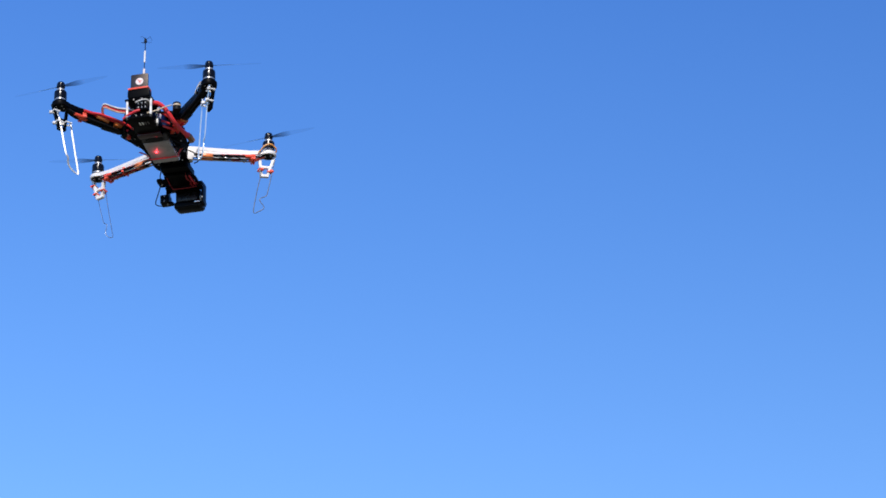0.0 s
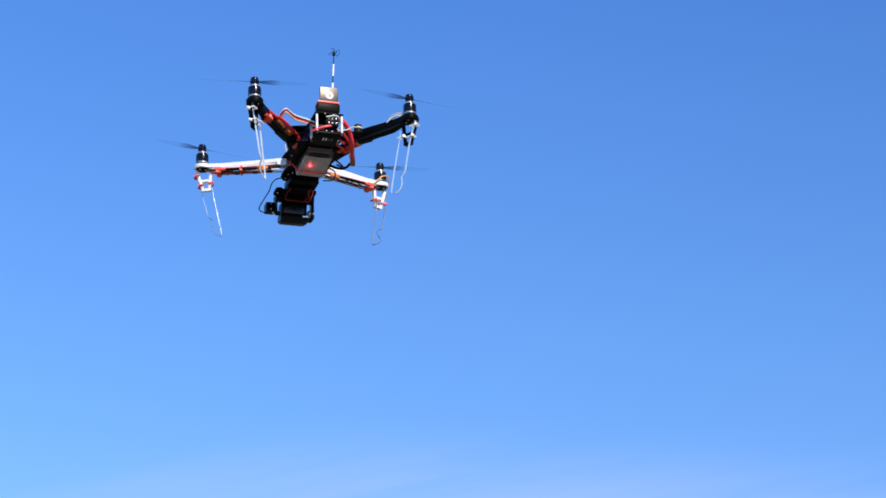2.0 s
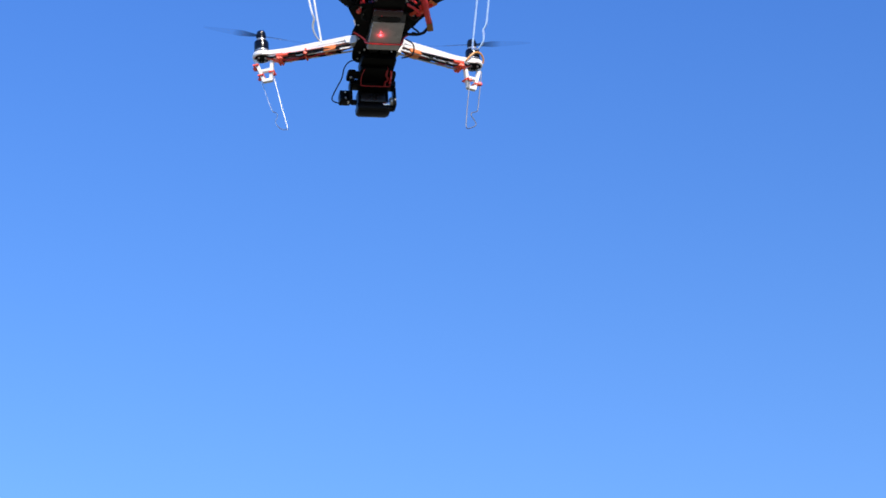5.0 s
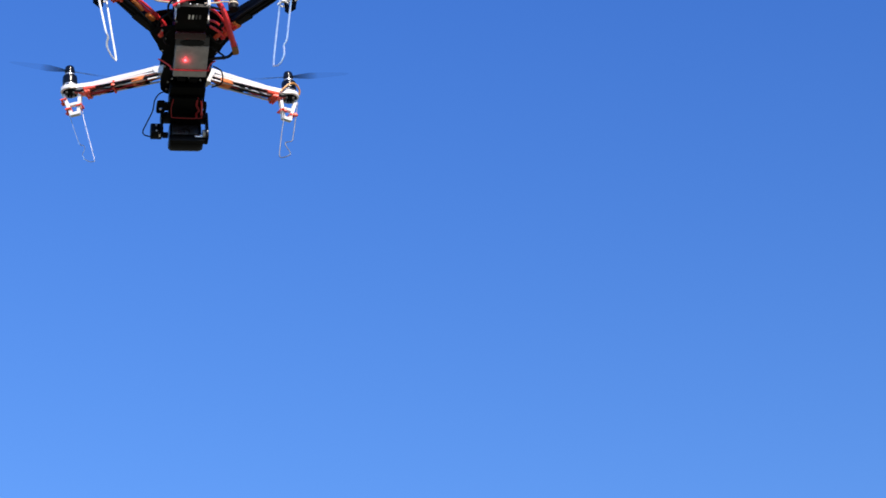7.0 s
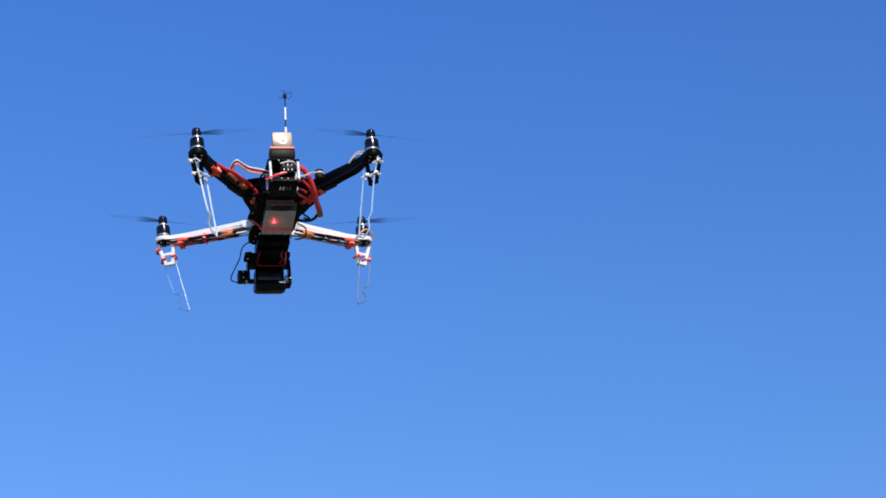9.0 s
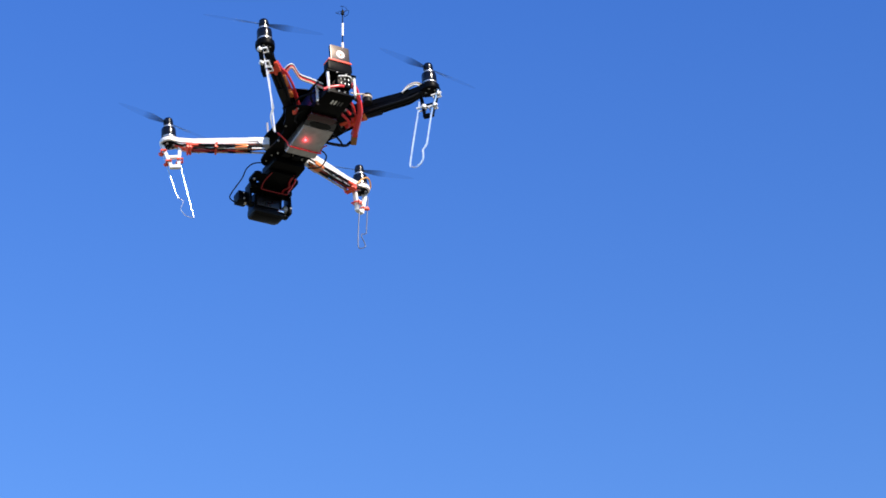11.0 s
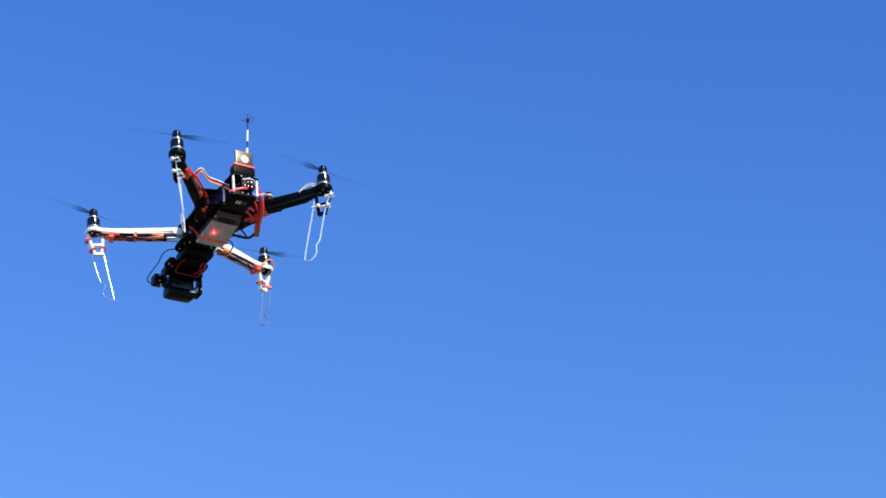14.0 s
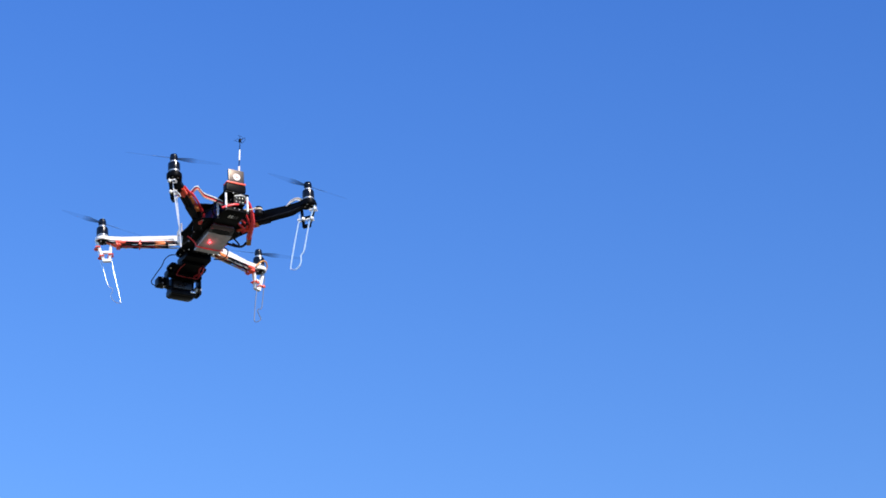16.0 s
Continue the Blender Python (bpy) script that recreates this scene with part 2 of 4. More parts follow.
def slab(bm, outline, put, low, high, bevel=0.0):
    """An outline of (u, v) pairs given depth from low to high; put(u, v, w) lays it into place."""
    lo = [bm.verts.new(put(u, v, low)) for u, v in outline]
    hi = [bm.verts.new(put(u, v, high)) for u, v in outline]
    faces = [bm.faces.new(lo[::-1]), bm.faces.new(hi)]
    n = len(outline)
    for k in range(n):
        bm.faces.new((lo[k], lo[(k + 1) % n], hi[(k + 1) % n], hi[k]))
    if bevel:
        es = [e for f in faces for e in f.edges]
        bmesh.ops.bevel(bm, geom=es, offset=bevel, segments=2, affect="EDGES", profile=0.6)
    return bm


def flat(u, v, w):
    return Vector((u, v, w))


def rounded(x0, y0, x1, y1, r, n=4):
    """The outline of a rectangle with round corners."""
    out = []
    for cx, cy, a0 in ((x1 - r, y1 - r, 0), (x0 + r, y1 - r, 90), (x0 + r, y0 + r, 180), (x1 - r, y0 + r, 270)):
        for k in range(n + 1):
            a = radians(a0 + 90 * k / n)
            out.append((cx + r * math.cos(a), cy + r * math.sin(a)))
    return out


# ---- ground ----
bm = bmesh.new()
bmesh.ops.create_grid(bm, x_segments=40, y_segments=40, size=2400)
ground = new("ground", link_mesh("ground", bm, M_GROUND))
tagged(ground, "short grass and bare soil under a clear sky", "ground", kind="structure")

# ---- the drone ----
drone = new("drone")
drone.matrix_world = HOVER
drone.empty_display_size = 0.1
tagged(drone, "black and white quadcopter with red wires hovering in the air", "drone")


class Arm:
    """Axes along one arm: r outwards from its root, o sideways, z up."""

    def __init__(self, root, tip):
        self.root, self.tip = Vector(root), Vector(tip)
        self.d = (self.tip - self.root).normalized()
        self.s = Vector((-self.d.y, self.d.x))
        self.length = (self.tip - self.root).length

    def at(self, r, o, z):
        q = self.root + self.d * r + self.s * o
        return Vector((q.x, q.y, z))

    def out(self, dr, o, z):
        return self.at(self.length + dr, o, z)

    def turn(self):
        return Matrix.Rotation(math.atan2(self.d.y, self.d.x), 3, "Z")


ARMS = {
    "front_left": Arm((-0.035, 0.1135), (-0.180, 0.1780)),
    "front_right": Arm((0.038, 0.1155), (0.1810, 0.1785)),
    "rear_left": Arm((-0.052, -0.0090), (-0.1505, -0.1260)),
    "rear_right": Arm((0.057, -0.0210), (0.1503, -0.1257)),
}


def arm_beam(arm, material, label, lattice):
    """The moulded arm: top flange with the motor ring, two lower rails, lattice sides and a deep root."""
    L = arm.length
    bm = bmesh.new()
    outline = [(-0.006, -0.0080), (0.010, -0.0080), (0.030, -0.0070), (L - 0.040, -0.0062), (L - 0.016, -0.0095)]
    for k in range(11):
        a = radians(-140 + 28 * k)
        outline.append((L + 0.0160 * math.cos(a), 0.0160 * math.sin(a)))
    outline += [(L - 0.016, 0.0095), (L - 0.040, 0.0062), (0.030, 0.0070), (0.010, 0.0080), (-0.006, 0.0080)]
    slab(bm, outline, arm.at, -0.0412 if lattice else -0.0440, -0.0335, 0.0018)
    if lattice:                                                  # the beam is deeper than the motor ring
        slab(bm, rounded(-0.004, -0.0062, L - 0.0140, 0.0062, 0.004), arm.at, -0.0474 if arm.tip.x > 0 else -0.0450, -0.0400, 0.0016)
    near = -1 if arm.s.y > 0 else 1
    if lattice:
        rail = [(0.000, -0.0570), (L - 0.030, -0.0530), (L - 0.012, -0.045), (L - 0.012, -0.0415), (L - 0.030, -0.0507), (0.000, -0.0548)]
        for o, thin, n in ((-near * 0.0064, 0.0014, 10), (near * 0.0068, 0.0010, 18)):
            slab(bm, rail, lambda u, v, w: arm.at(u, o + w, v), -thin * 0.75, thin * 0.75)
            for k in range(n):
                r0, r1 = 0.012 + (L - 0.050) * k / n, 0.012 + (L - 0.050) * (k + 1) / n
                if o * near < 0:                                 # far wall: triangles
                    a, b = ((r0, -0.0415), (r1, -0.0545)) if k % 2 == 0 else ((r0, -0.0545), (r1, -0.0415))
                    tube(bm, [arm.at(a[0], o, a[1]), arm.at(b[0], o, b[1])], thin, seg=6, steps=0)
                elif arm.tip.x > 0:                              # near wall: slender uprights with studs
                    r2 = r0 + random.uniform(-0.0015, 0.0015)
                    tube(bm, [arm.at(r2, o, -0.0440), arm.at(r2 + random.uniform(-0.002, 0.002), o, -0.0545)], 0.00035, seg=5, steps=0)
                    for z in (-0.0490, -0.0520) if k % 2 else (-0.0502, -0.0535):
                        z += random.uniform(-0.0010, 0.0010)
                        if random.random() < 0.8:
                            box(bm, arm.at(r2, o, z), (0.0020, 0.0017, 0.0019), 0.0005, arm.turn())
    else:
        web = [(0.000, -0.0590), (0.060, -0.0560), (L - 0.040, -0.0535), (L - 0.020, -0.0480), (L - 0.014, -0.0430), (0.000, -0.0430)]
        slab(bm, web, lambda u, v, w: arm.at(u, w, v), -0.0062, 0.0062, 0.0012)
    foot = -0.0630 if arm.tip.x > 0 else -0.0490
    root = [(-0.008, -0.0345), (0.018, -0.0345), (0.014, -0.0405), (0.0075, -0.0445), (0.0048, -0.0490), (0.0040, foot), (-0.008, foot)]
    slab(bm, root, lambda u, v, w: arm.at(u, w, v), -0.0082, 0.0082, 0.0022)
    return part("arm", bm, material, drone, label)


def leg_bracket(arm, material, parent):
    """The tapering foot under the motor, open in the middle."""
    bm = bmesh.new()
    near = -1 if arm.s.y > 0 else 1
    back = -near * 0.0058 if arm.d.y < 0 else 0.0
    stout = 0.0030 if arm.d.y > 0 else 0.0026
    for a, b in (((0.0128, -0.038), (-0.0024, -0.0850)), ((-0.0188, -0.038), (-0.0148, -0.0850))):
        face = [(a[0] - stout, a[1]), (a[0] + stout, a[1]), (b[0] + stout, b[1]), (b[0] - stout * 0.9, b[1])]
        slab(bm, face, lambda u, v, o: arm.out(u, o + back, v), -0.0036, 0.0036, 0.0011)
    slab(bm, rounded(-0.0180, -0.0692, 0.0050, -0.0642, 0.002, 2), lambda u, v, o: arm.out(u, o + back, v), -0.0033, 0.0033, 0.0007)
    slab(bm, rounded(-0.0178, -0.0890, 0.0006, -0.0832, 0.0024, 3), lambda u, v, o: arm.out(u, o + back, v), -0.0035, 0.0035, 0.0008)
    return part("leg_bracket", bm, material, parent)


def tie(points, head, tail, material, parent, label, r=0.0013):
    """A cable tie: a tight loop, its head and the cut tail."""
    bm = bmesh.new()
    tube(bm, points, r, seg=6, steps=0, closed=True)
    box(bm, head, (0.0066, 0.0056, 0.0054), 0.0012)
    tube(bm, [head, head + tail * 0.6, head + tail], r * 0.95, seg=5, steps=3)
    return part("cable_tie", bm, material, parent, label)


def tie_round_arm(arm, r, material, parent, label, low=-0.0555, tail=False):
    near = -1 if arm.s.y > 0 else 1
    top = -0.0445
    ring = [arm.at(r, -0.0085, top), arm.at(r, 0.0085, top), arm.at(r + 0.001, 0.0092, -0.0510), arm.at(r + 0.002, 0.0082, low), arm.at(r + 0.002, -0.0082, low), arm.at(r + 0.001, -0.0092, -0.0510)]
    band = tie(ring, arm.at(r + 0.001, near * 0.0085, low + 0.0035), Vector((0.002, -0.002, -0.003)), material, parent, label, 0.0019)
    if tail:
        bm = bmesh.new()
        far = -near * 0.0090
        tube(bm, [arm.at(r, far, -0.0460), arm.at(r, far, -0.0340), arm.at(r + 0.001, far, -0.0285)], 0.0017, seg=6, steps=3)
        part("tie_tail", bm, material, band)
    return band


def tie_round_leg(arm, dr, z, width, material, parent, label, tail):
    ring = [arm.out(dr - width / 2, -0.0055, z), arm.out(dr + width / 2, -0.0055, z), arm.out(dr + width / 2, 0.0055, z + 0.001), arm.out(dr - width / 2, 0.0055, z + 0.001)]
    return tie(ring, arm.out(dr + width / 2, -0.006, z), tail, material, parent, label, 0.0018)


def strip(bm, points, normal, width, thick, steps=5):
    """A flat bent strip along a smooth line, its broad face towards the normal."""
    line = smooth_line(points, steps)
    n = len(line)
    rings = []
    for i, q in enumerate(line):
        way = (line[min(i + 1, n - 1)] - line[max(i - 1, 0)]).normalized()
        side = way.cross(normal).normalized()
        face = normal.normalized()
        a, b = side * width / 2, face * thick / 2
        c = side * width * 0.30
        rings.append([bm.verts.new(q + v) for v in (a, c + b, -c + b, -a, -c - b, c - b)])
    for lo, hi in zip(rings, rings[1:]):
        for k in range(6):
            bm.faces.new((lo[k], lo[(k + 1) % 6], hi[(k + 1) % 6], hi[k]))
    bm.faces.new(rings[0][::-1])
    bm.faces.new(rings[-1])
    return bm


def strip_leg(points, facing, width, material):
    """A landing leg bent from a flat strip that faces the given azimuth, counted from -y towards +x."""
    bm = bmesh.new()
    a = radians(facing)
    strip(bm, points, Vector((math.sin(a), -math.cos(a), 0)), width, 0.0014)
    return part("landing_leg", bm, material, drone, "bent flat steel strip landing leg")


def profile_points(arm, profile, lean=(0, 0, 0)):
    return [arm.out(u, -0.0052, z) + Vector(lean) * ((-0.05 - z) / 0.13) for u, z in profile]


def wire_leg(arm, profile, r=0.0015, lean=(0, 0, 0), material=None):
    """A bent steel wire leg, closed at the foot, from (distance from the motor axis, height) pairs."""
    bm = bmesh.new()
    tube(bm, [arm.out(u, -0.0052, z) + Vector(lean) * ((-0.05 - z) / 0.13) for u, z in profile], r, seg=8, steps=5)
    return part("landing_leg", bm, material or M_WIRE, drone, "bent bare steel wire landing leg")


def motor(arm):
    """Brushless motor with its bell, base and shaft collar."""
    x, y = arm.tip
    bm = bmesh.new()
    lathe(bm, (x, y, 0), [(0.0100, -0.0335), (0.0116, -0.0332), (0.0121, -0.0322), (0.0121, -0.0298), (0.0112, -0.0294)], 28)
    base = part("motor", bm, M_BELL, drone, "black outrunner motor")
    bm = bmesh.new()
    lathe(bm, (x, y, 0), [(0.0104, -0.0296), (0.0113, -0.0292), (0.0113, -0.0268), (0.0104, -0.0264)], 28)
    part("stator_ring", bm, M_PIN, base, "silver stator ring")
    bm = bmesh.new()
    lathe(bm, (x, y, 0), [(0.0112, -0.0266), (0.0121, -0.0262), (0.0123, -0.0250), (0.0123, -0.0228), (0.0119, -0.0224), (0.0119, -0.0214), (0.0123, -0.0210), (0.0123, -0.0125), (0.0117, -0.0098), (0.0096, -0.0082), (0.0066, -0.0076)], 32)
    part("bell", bm, M_BELL, base)
    bm = bmesh.new()
    lathe(bm, (x, y, 0), [(0.0078, -0.0079), (0.0084, -0.0075), (0.0084, -0.0050), (0.0076, -0.0046)], 24)
    part("shaft_collar", bm, M_PIN, base, "silver shaft collar")
    bm = bmesh.new()
    lathe(bm, (x, y, 0), [(0.0064, -0.0046), (0.0073, -0.0040), (0.0073, -0.0004), (0.0082, 0.0004), (0.0083, 0.0054), (0.0075, 0.0060), (0.0075, 0.0092), (0.0064, 0.0110), (0.0040, 0.0117), (0.0012, 0.0120)], 24)
    part("propeller_nut", bm, M_BELL, base)
    bm = bmesh.new()
    lathe(bm, (x, y, 0), [(0.0030, -0.0428), (0.0118, -0.0428), (0.0124, -0.0422), (0.0124, -0.0405)], 24)
    under = part("motor_underside", bm, M_BLACK, base, "dark underside of the motor")
    for k in range(4):
        a = radians(45 + 90 * k)
        bm = bmesh.new()
        lathe(bm, (x + 0.0082 * math.cos(a), y + 0.0082 * math.sin(a), 0), [(0.0012, -0.0446), (0.0019, -0.0442), (0.0019, -0.0426)], 8)
        part("screw", bm, M_PIN, under, "small steel screw")
    for k in range(3):
        bm = bmesh.new()
        a = radians(90 * k)
        box(bm, (x + 0.0080 * math.cos(a), y + 0.0080 * math.sin(a), -0.0432), (0.0072, 0.0022, 0.0010), 0.0004, Matrix.Rotation(a, 3, "Z"))
        part("rib", bm, M_GREY, under, "grey rib")
    return base


def propeller(arm, degrees, sense):
    """A two-blade propeller at rest, twisted and tapered."""
    x, y = arm.tip
    hub = bmesh.new()
    lathe(hub, (x, y, 0), [(0.0065, 0.0005), (0.0072, 0.0012), (0.0072, 0.0052), (0.0064, 0.0060)], 20)
    prop = part("propeller", hub, M_BLACK, drone, "black two-blade propeller at rest")
    stations = [(0.006, 0.0045, 0.30), (0.018, 0.0075, 0.52), (0.035, 0.0120, 0.42), (0.055, 0.0115, 0.30), (0.078, 0.0088, 0.20), (0.094, 0.0060, 0.15), (0.101, 0.0022, 0.12)]
    for half in (0, 180):
        bm = bmesh.new()
        turn = Matrix.Rotation(radians(degrees + half), 3, "Z")
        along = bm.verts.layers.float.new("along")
        rows = []
        for r, chord, twist in stations:
            row = []
            for u, th in ((-0.5, 0.0), (-0.25, 0.0007), (0.1, 0.0009), (0.5, 0.0), (0.1, -0.0002), (-0.25, -0.0003)):
                c, t = u * chord, sense * twist
                q = turn @ Vector((r, c * math.cos(t) - th * math.sin(t), 0.0032 + c * math.sin(t) + th * math.cos(t)))
                row.append(bm.verts.new(q + Vector((x, y, 0))))
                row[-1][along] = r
            rows.append(row)
        for lo, hi in zip(rows, rows[1:]):
            for k in range(6):
                bm.faces.new((lo[k], lo[(k + 1) % 6], hi[(k + 1) % 6], hi[k]))
        bm.faces.new(rows[0][::-1])
        bm.faces.new(rows[-1])
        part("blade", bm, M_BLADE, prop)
    return prop


def speed_controller(arm, r0, r1, label, sleeve=0.0105):
    """The flat controller under an arm, its film sleeve and the leads to the motor."""
    L = arm.length
    up = 0.0055 if arm.d.y > 0 else 0.0
    bm = bmesh.new()
    box(bm, arm.at((r0 + r1) / 2, 0, -0.0565 + up), (r1 - r0, 0.0124, 0.0066), 0.0018, arm.turn())
    esc = part("speed_controller", bm, M_BLKWIRE, drone, label)
    bm = bmesh.new()
    mid, half = r0 + 0.013, sleeve
    side, high = (0.0078, 0.0085) if arm is ARMS["rear_left"] else (0.0, 0.0)
    box(bm, arm.at(mid, side, -0.0570 + up + high), (2 * half, 1.7 * sleeve, 0.0080), 0.0028, arm.turn())
    part("film_sleeve", bm, M_ORANGE, esc, "orange shrink film sleeve")
    near = -1 if arm.s.y > 0 else 1
    for k in range(5):
        o, z = near * (0.0095 - 0.0032 * k), -0.0535 + up + 0.0022 * (k % 2)
        bm = bmesh.new()
        tube(bm, [arm.at(0.004, o * 0.6, -0.0560 + up), arm.at(r0 + 0.006, o * 0.8, -0.0575 + up), arm.at(r1, o, z - 0.002), arm.at((r1 + L) / 2, o, z + 0.001 * math.sin(3.0 * k)), arm.at(L - 0.034, o, z + 0.001),
                  arm.at(L - 0.020, o * 0.8, -0.0475), arm.at(L - 0.009, o * 0.6, -0.0420)], 0.0021, seg=7)
        lead = part("motor_lead", bm, (M_BLKWIRE, M_RED if arm.d.y > 0 else M_BLKWIRE, M_BLKWIRE, M_ORANGE if arm.d.y > 0 else M_BLKWIRE, M_BLKWIRE)[k], esc)
        if k < 3 and (arm.d.y > 0 or arm is ARMS["rear_left"]):
            bm = bmesh.new()
            c = L - 0.040 - 0.005 * k
            tube(bm, [arm.at(c - 0.008, o, z - 0.0006), arm.at(c, o + near * 0.0006, z - 0.001), arm.at(c + 0.012, o, z + 0.0006)], 0.0031, seg=8, steps=4)
            part("plug_sleeve", bm, M_REDTIE, lead, "red shrink sleeve")
    return esc


# ---- centre frame ----
def hub_outline(dx=0.0):
    half = [(0.020, -0.040), (0.036, -0.040), (0.056, -0.034), (0.066, -0.022), (0.0605, -0.010), (0.0535, 0.004), (0.0500, 0.014), (0.0485, 0.020), (0.0440, 0.024), (0.0405, 0.032), (0.0390, 0.048), (0.0385, 0.070),
            (0.0375, 0.090), (0.0370, 0.108), (0.0350, 0.121), (0.0280, 0.130), (0.0180, 0.134)]
    cx = 0.003
    return [(cx + x - (0.004 if y > 0.08 else 0), y) for x, y in half] + [(cx - x - (0.004 if y > 0.08 else 0), y) for x, y in reversed(half)]


bm = bmesh.new()
slab(bm, hub_outline(), flat, -0.0662, -0.0640, 0.0006)
plate_low = centre("bottom_plate", bm, M_PLATE, drone, "black glass-fibre bottom plate with concave sides")
bm = bmesh.new()
slab(bm, hub_outline(), flat, -0.0332, -0.0312, 0.0006)
centre("top_plate", bm, M_PLATE, drone, "black glass-fibre top plate")
for x, y in ((-0.047, -0.024), (0.053, -0.024), (-0.026, 0.100), (0.032, 0.100), (-0.038, -0.010), (0.045, -0.012), (-0.027, 0.118), (0.033, 0.118), (-0.034, 0.060), (0.040, 0.060), (-0.041, 0.020), (0.047, 0.020), (-0.044, -0.030), (0.050, -0.030), (-0.006, 0.086), (0.008, 0.088)):
    bm = bmesh.new()
    lathe(bm, (x, y, 0), [(0.0010, -0.0680), (0.0017, -0.0676), (0.0017, -0.0662)], 10)
    centre("screw", bm, M_PIN, plate_low)

for key, material, label in (("front_left", M_WHITE, "white nylon arm"), ("front_right", M_WHITE, "white nylon arm"),
                             ("rear_left", M_BLACK, "black nylon arm"), ("rear_right", M_BLACK, "black nylon arm")):
    arm = ARMS[key]
    front = key.startswith("front")
    beam = arm_beam(arm, material, label, front)
    bracket = leg_bracket(arm, material, beam)
    motor(arm)
    tie_mat, tie_label = (M_REDTIE, "red cable tie") if front else (M_WTIE, "white cable tie")
    out = Vector((arm.d.x, arm.d.y, 0)) * (1.0 if front else 0.55)
    size = 0.0075 if front else 0.012
    if key != "front_right":
        tie_round_leg(arm, 0.0095, -0.056, size, tie_mat, beam, tie_label, out * 0.005 + Vector((0, -0.002, 0.001)))
    tie_round_leg(arm, 0.0015, -0.077, size, tie_mat, beam, tie_label, out * 0.005 + Vector((0, -0.002, -0.001)))
    tie_round_leg(arm, -0.0175, -0.074, size, tie_mat, beam, tie_label, out * -0.005 + Vector((0, -0.002, 0.001)))

propeller(ARMS["front_left"], 12, 1)
propeller(ARMS["front_right"], 172, -1)
propeller(ARMS["rear_left"], 172, -1)
propeller(ARMS["rear_right"], 10, 1)

speed_controller(ARMS["front_left"], 0.026, 0.072, "black speed controller with an orange film sleeve", 0.0115)
speed_controller(ARMS["front_right"], 0.020, 0.070, "black speed controller with an orange film sleeve", 0.0120)
speed_controller(ARMS["rear_left"], 0.016, 0.058, "black speed controller with an orange film sleeve", 0.0085)
speed_controller(ARMS["rear_right"], 0.004, 0.054, "black speed controller with an orange film sleeve", 0.0105)

for key, r in (("front_left", 0.122), ("front_left", 0.1265), ("front_left", 0.080), ("front_right", 0.121), ("front_right", 0.1255), ("rear_left", 0.100), ("rear_left", 0.1045)):
    tie_round_arm(ARMS[key], r, M_REDTIE, drone, "red cable tie", tail=r in (0.080, 0.122))

# ---- landing legs ----
wire_leg(ARMS["front_left"], [(0.0125, -0.0500), (0.0030, -0.0930), (-0.0070, -0.1384), (-0.0135, -0.1460), (-0.0160, -0.1498), (-0.0150, -0.1565), (-0.0115, -0.1641), (-0.0160, -0.1745),
                              (-0.0226, -0.1802), (-0.0290, -0.1817), (-0.0312, -0.1784), (-0.0250, -0.1375), (-0.0185, -0.0920), (-0.0170, -0.0680)], 0.00075, (0.0070, 0.0035, 0.0020), M_WIREGREY)
wire_leg(ARMS["front_right"], [(0.0120, -0.0500), (0.0020, -0.0900), (-0.0060, -0.1210), (-0.0100, -0.1317), (-0.0210, -0.1375), (-0.0235, -0.1433), (-0.0160, -0.1560), (-0.0200, -0.1628),
                               (-0.0330, -0.1705), (-0.0375, -0.1695), (-0.0360, -0.1579), (-0.0270, -0.1191), (-0.0190, -0.0880), (-0.0180, -0.0680)], 0.0008, (0.0080, 0.0, -0.0040), M_WIREDARK)
strip_leg([Vector(q) + Vector((-0.0060, -0.0140, 0)) for q in ((-0.1530, -0.1150, -0.0412), (-0.1450, -0.1100, -0.0690), (-0.1392, -0.1062, -0.1020), (-0.1328, -0.1025, -0.1382), (-0.1290, -0.0985, -0.1480),
                               (-0.1305, -0.0940, -0.1550), (-0.1295, -0.0890, -0.1625), (-0.1240, -0.0820, -0.1705), (-0.1185, -0.0762, -0.1735), (-0.1162, -0.0752, -0.1710),
                               (-0.1222, -0.0815, -0.1280), (-0.1275, -0.0872, -0.0880), (-0.1296, -0.0895, -0.0716))], 18, 0.0036, M_WIREDULL)
strip_leg(profile_points(ARMS["rear_right"], [(0.0155, -0.048), (0.0000, -0.0825), (-0.0120, -0.122), (-0.0196, -0.147), (-0.0270, -0.156), (-0.0278, -0.162), (-0.0290, -0.171),
                              (-0.0322, -0.1780), (-0.0368, -0.1825), (-0.0430, -0.1855), (-0.0500, -0.183), (-0.0520, -0.176), (-0.0380, -0.126), (-0.0230, -0.076), (-0.0200, -0.062)], (0.0090, -0.0010, 0.0030)), -28, 0.0032, M_WIRE)

# ---- power pack and electronics between and under the plates ----
bm = bmesh.new()
box(bm, (0.002, -0.005, -0.0475), (0.056, 0.090, 0.028), 0.004)
centre("battery", bm, M_BLUE, drone, "dark blue shrink-wrapped battery")

def across(u, v, w):
    return Vector((w, u, v))


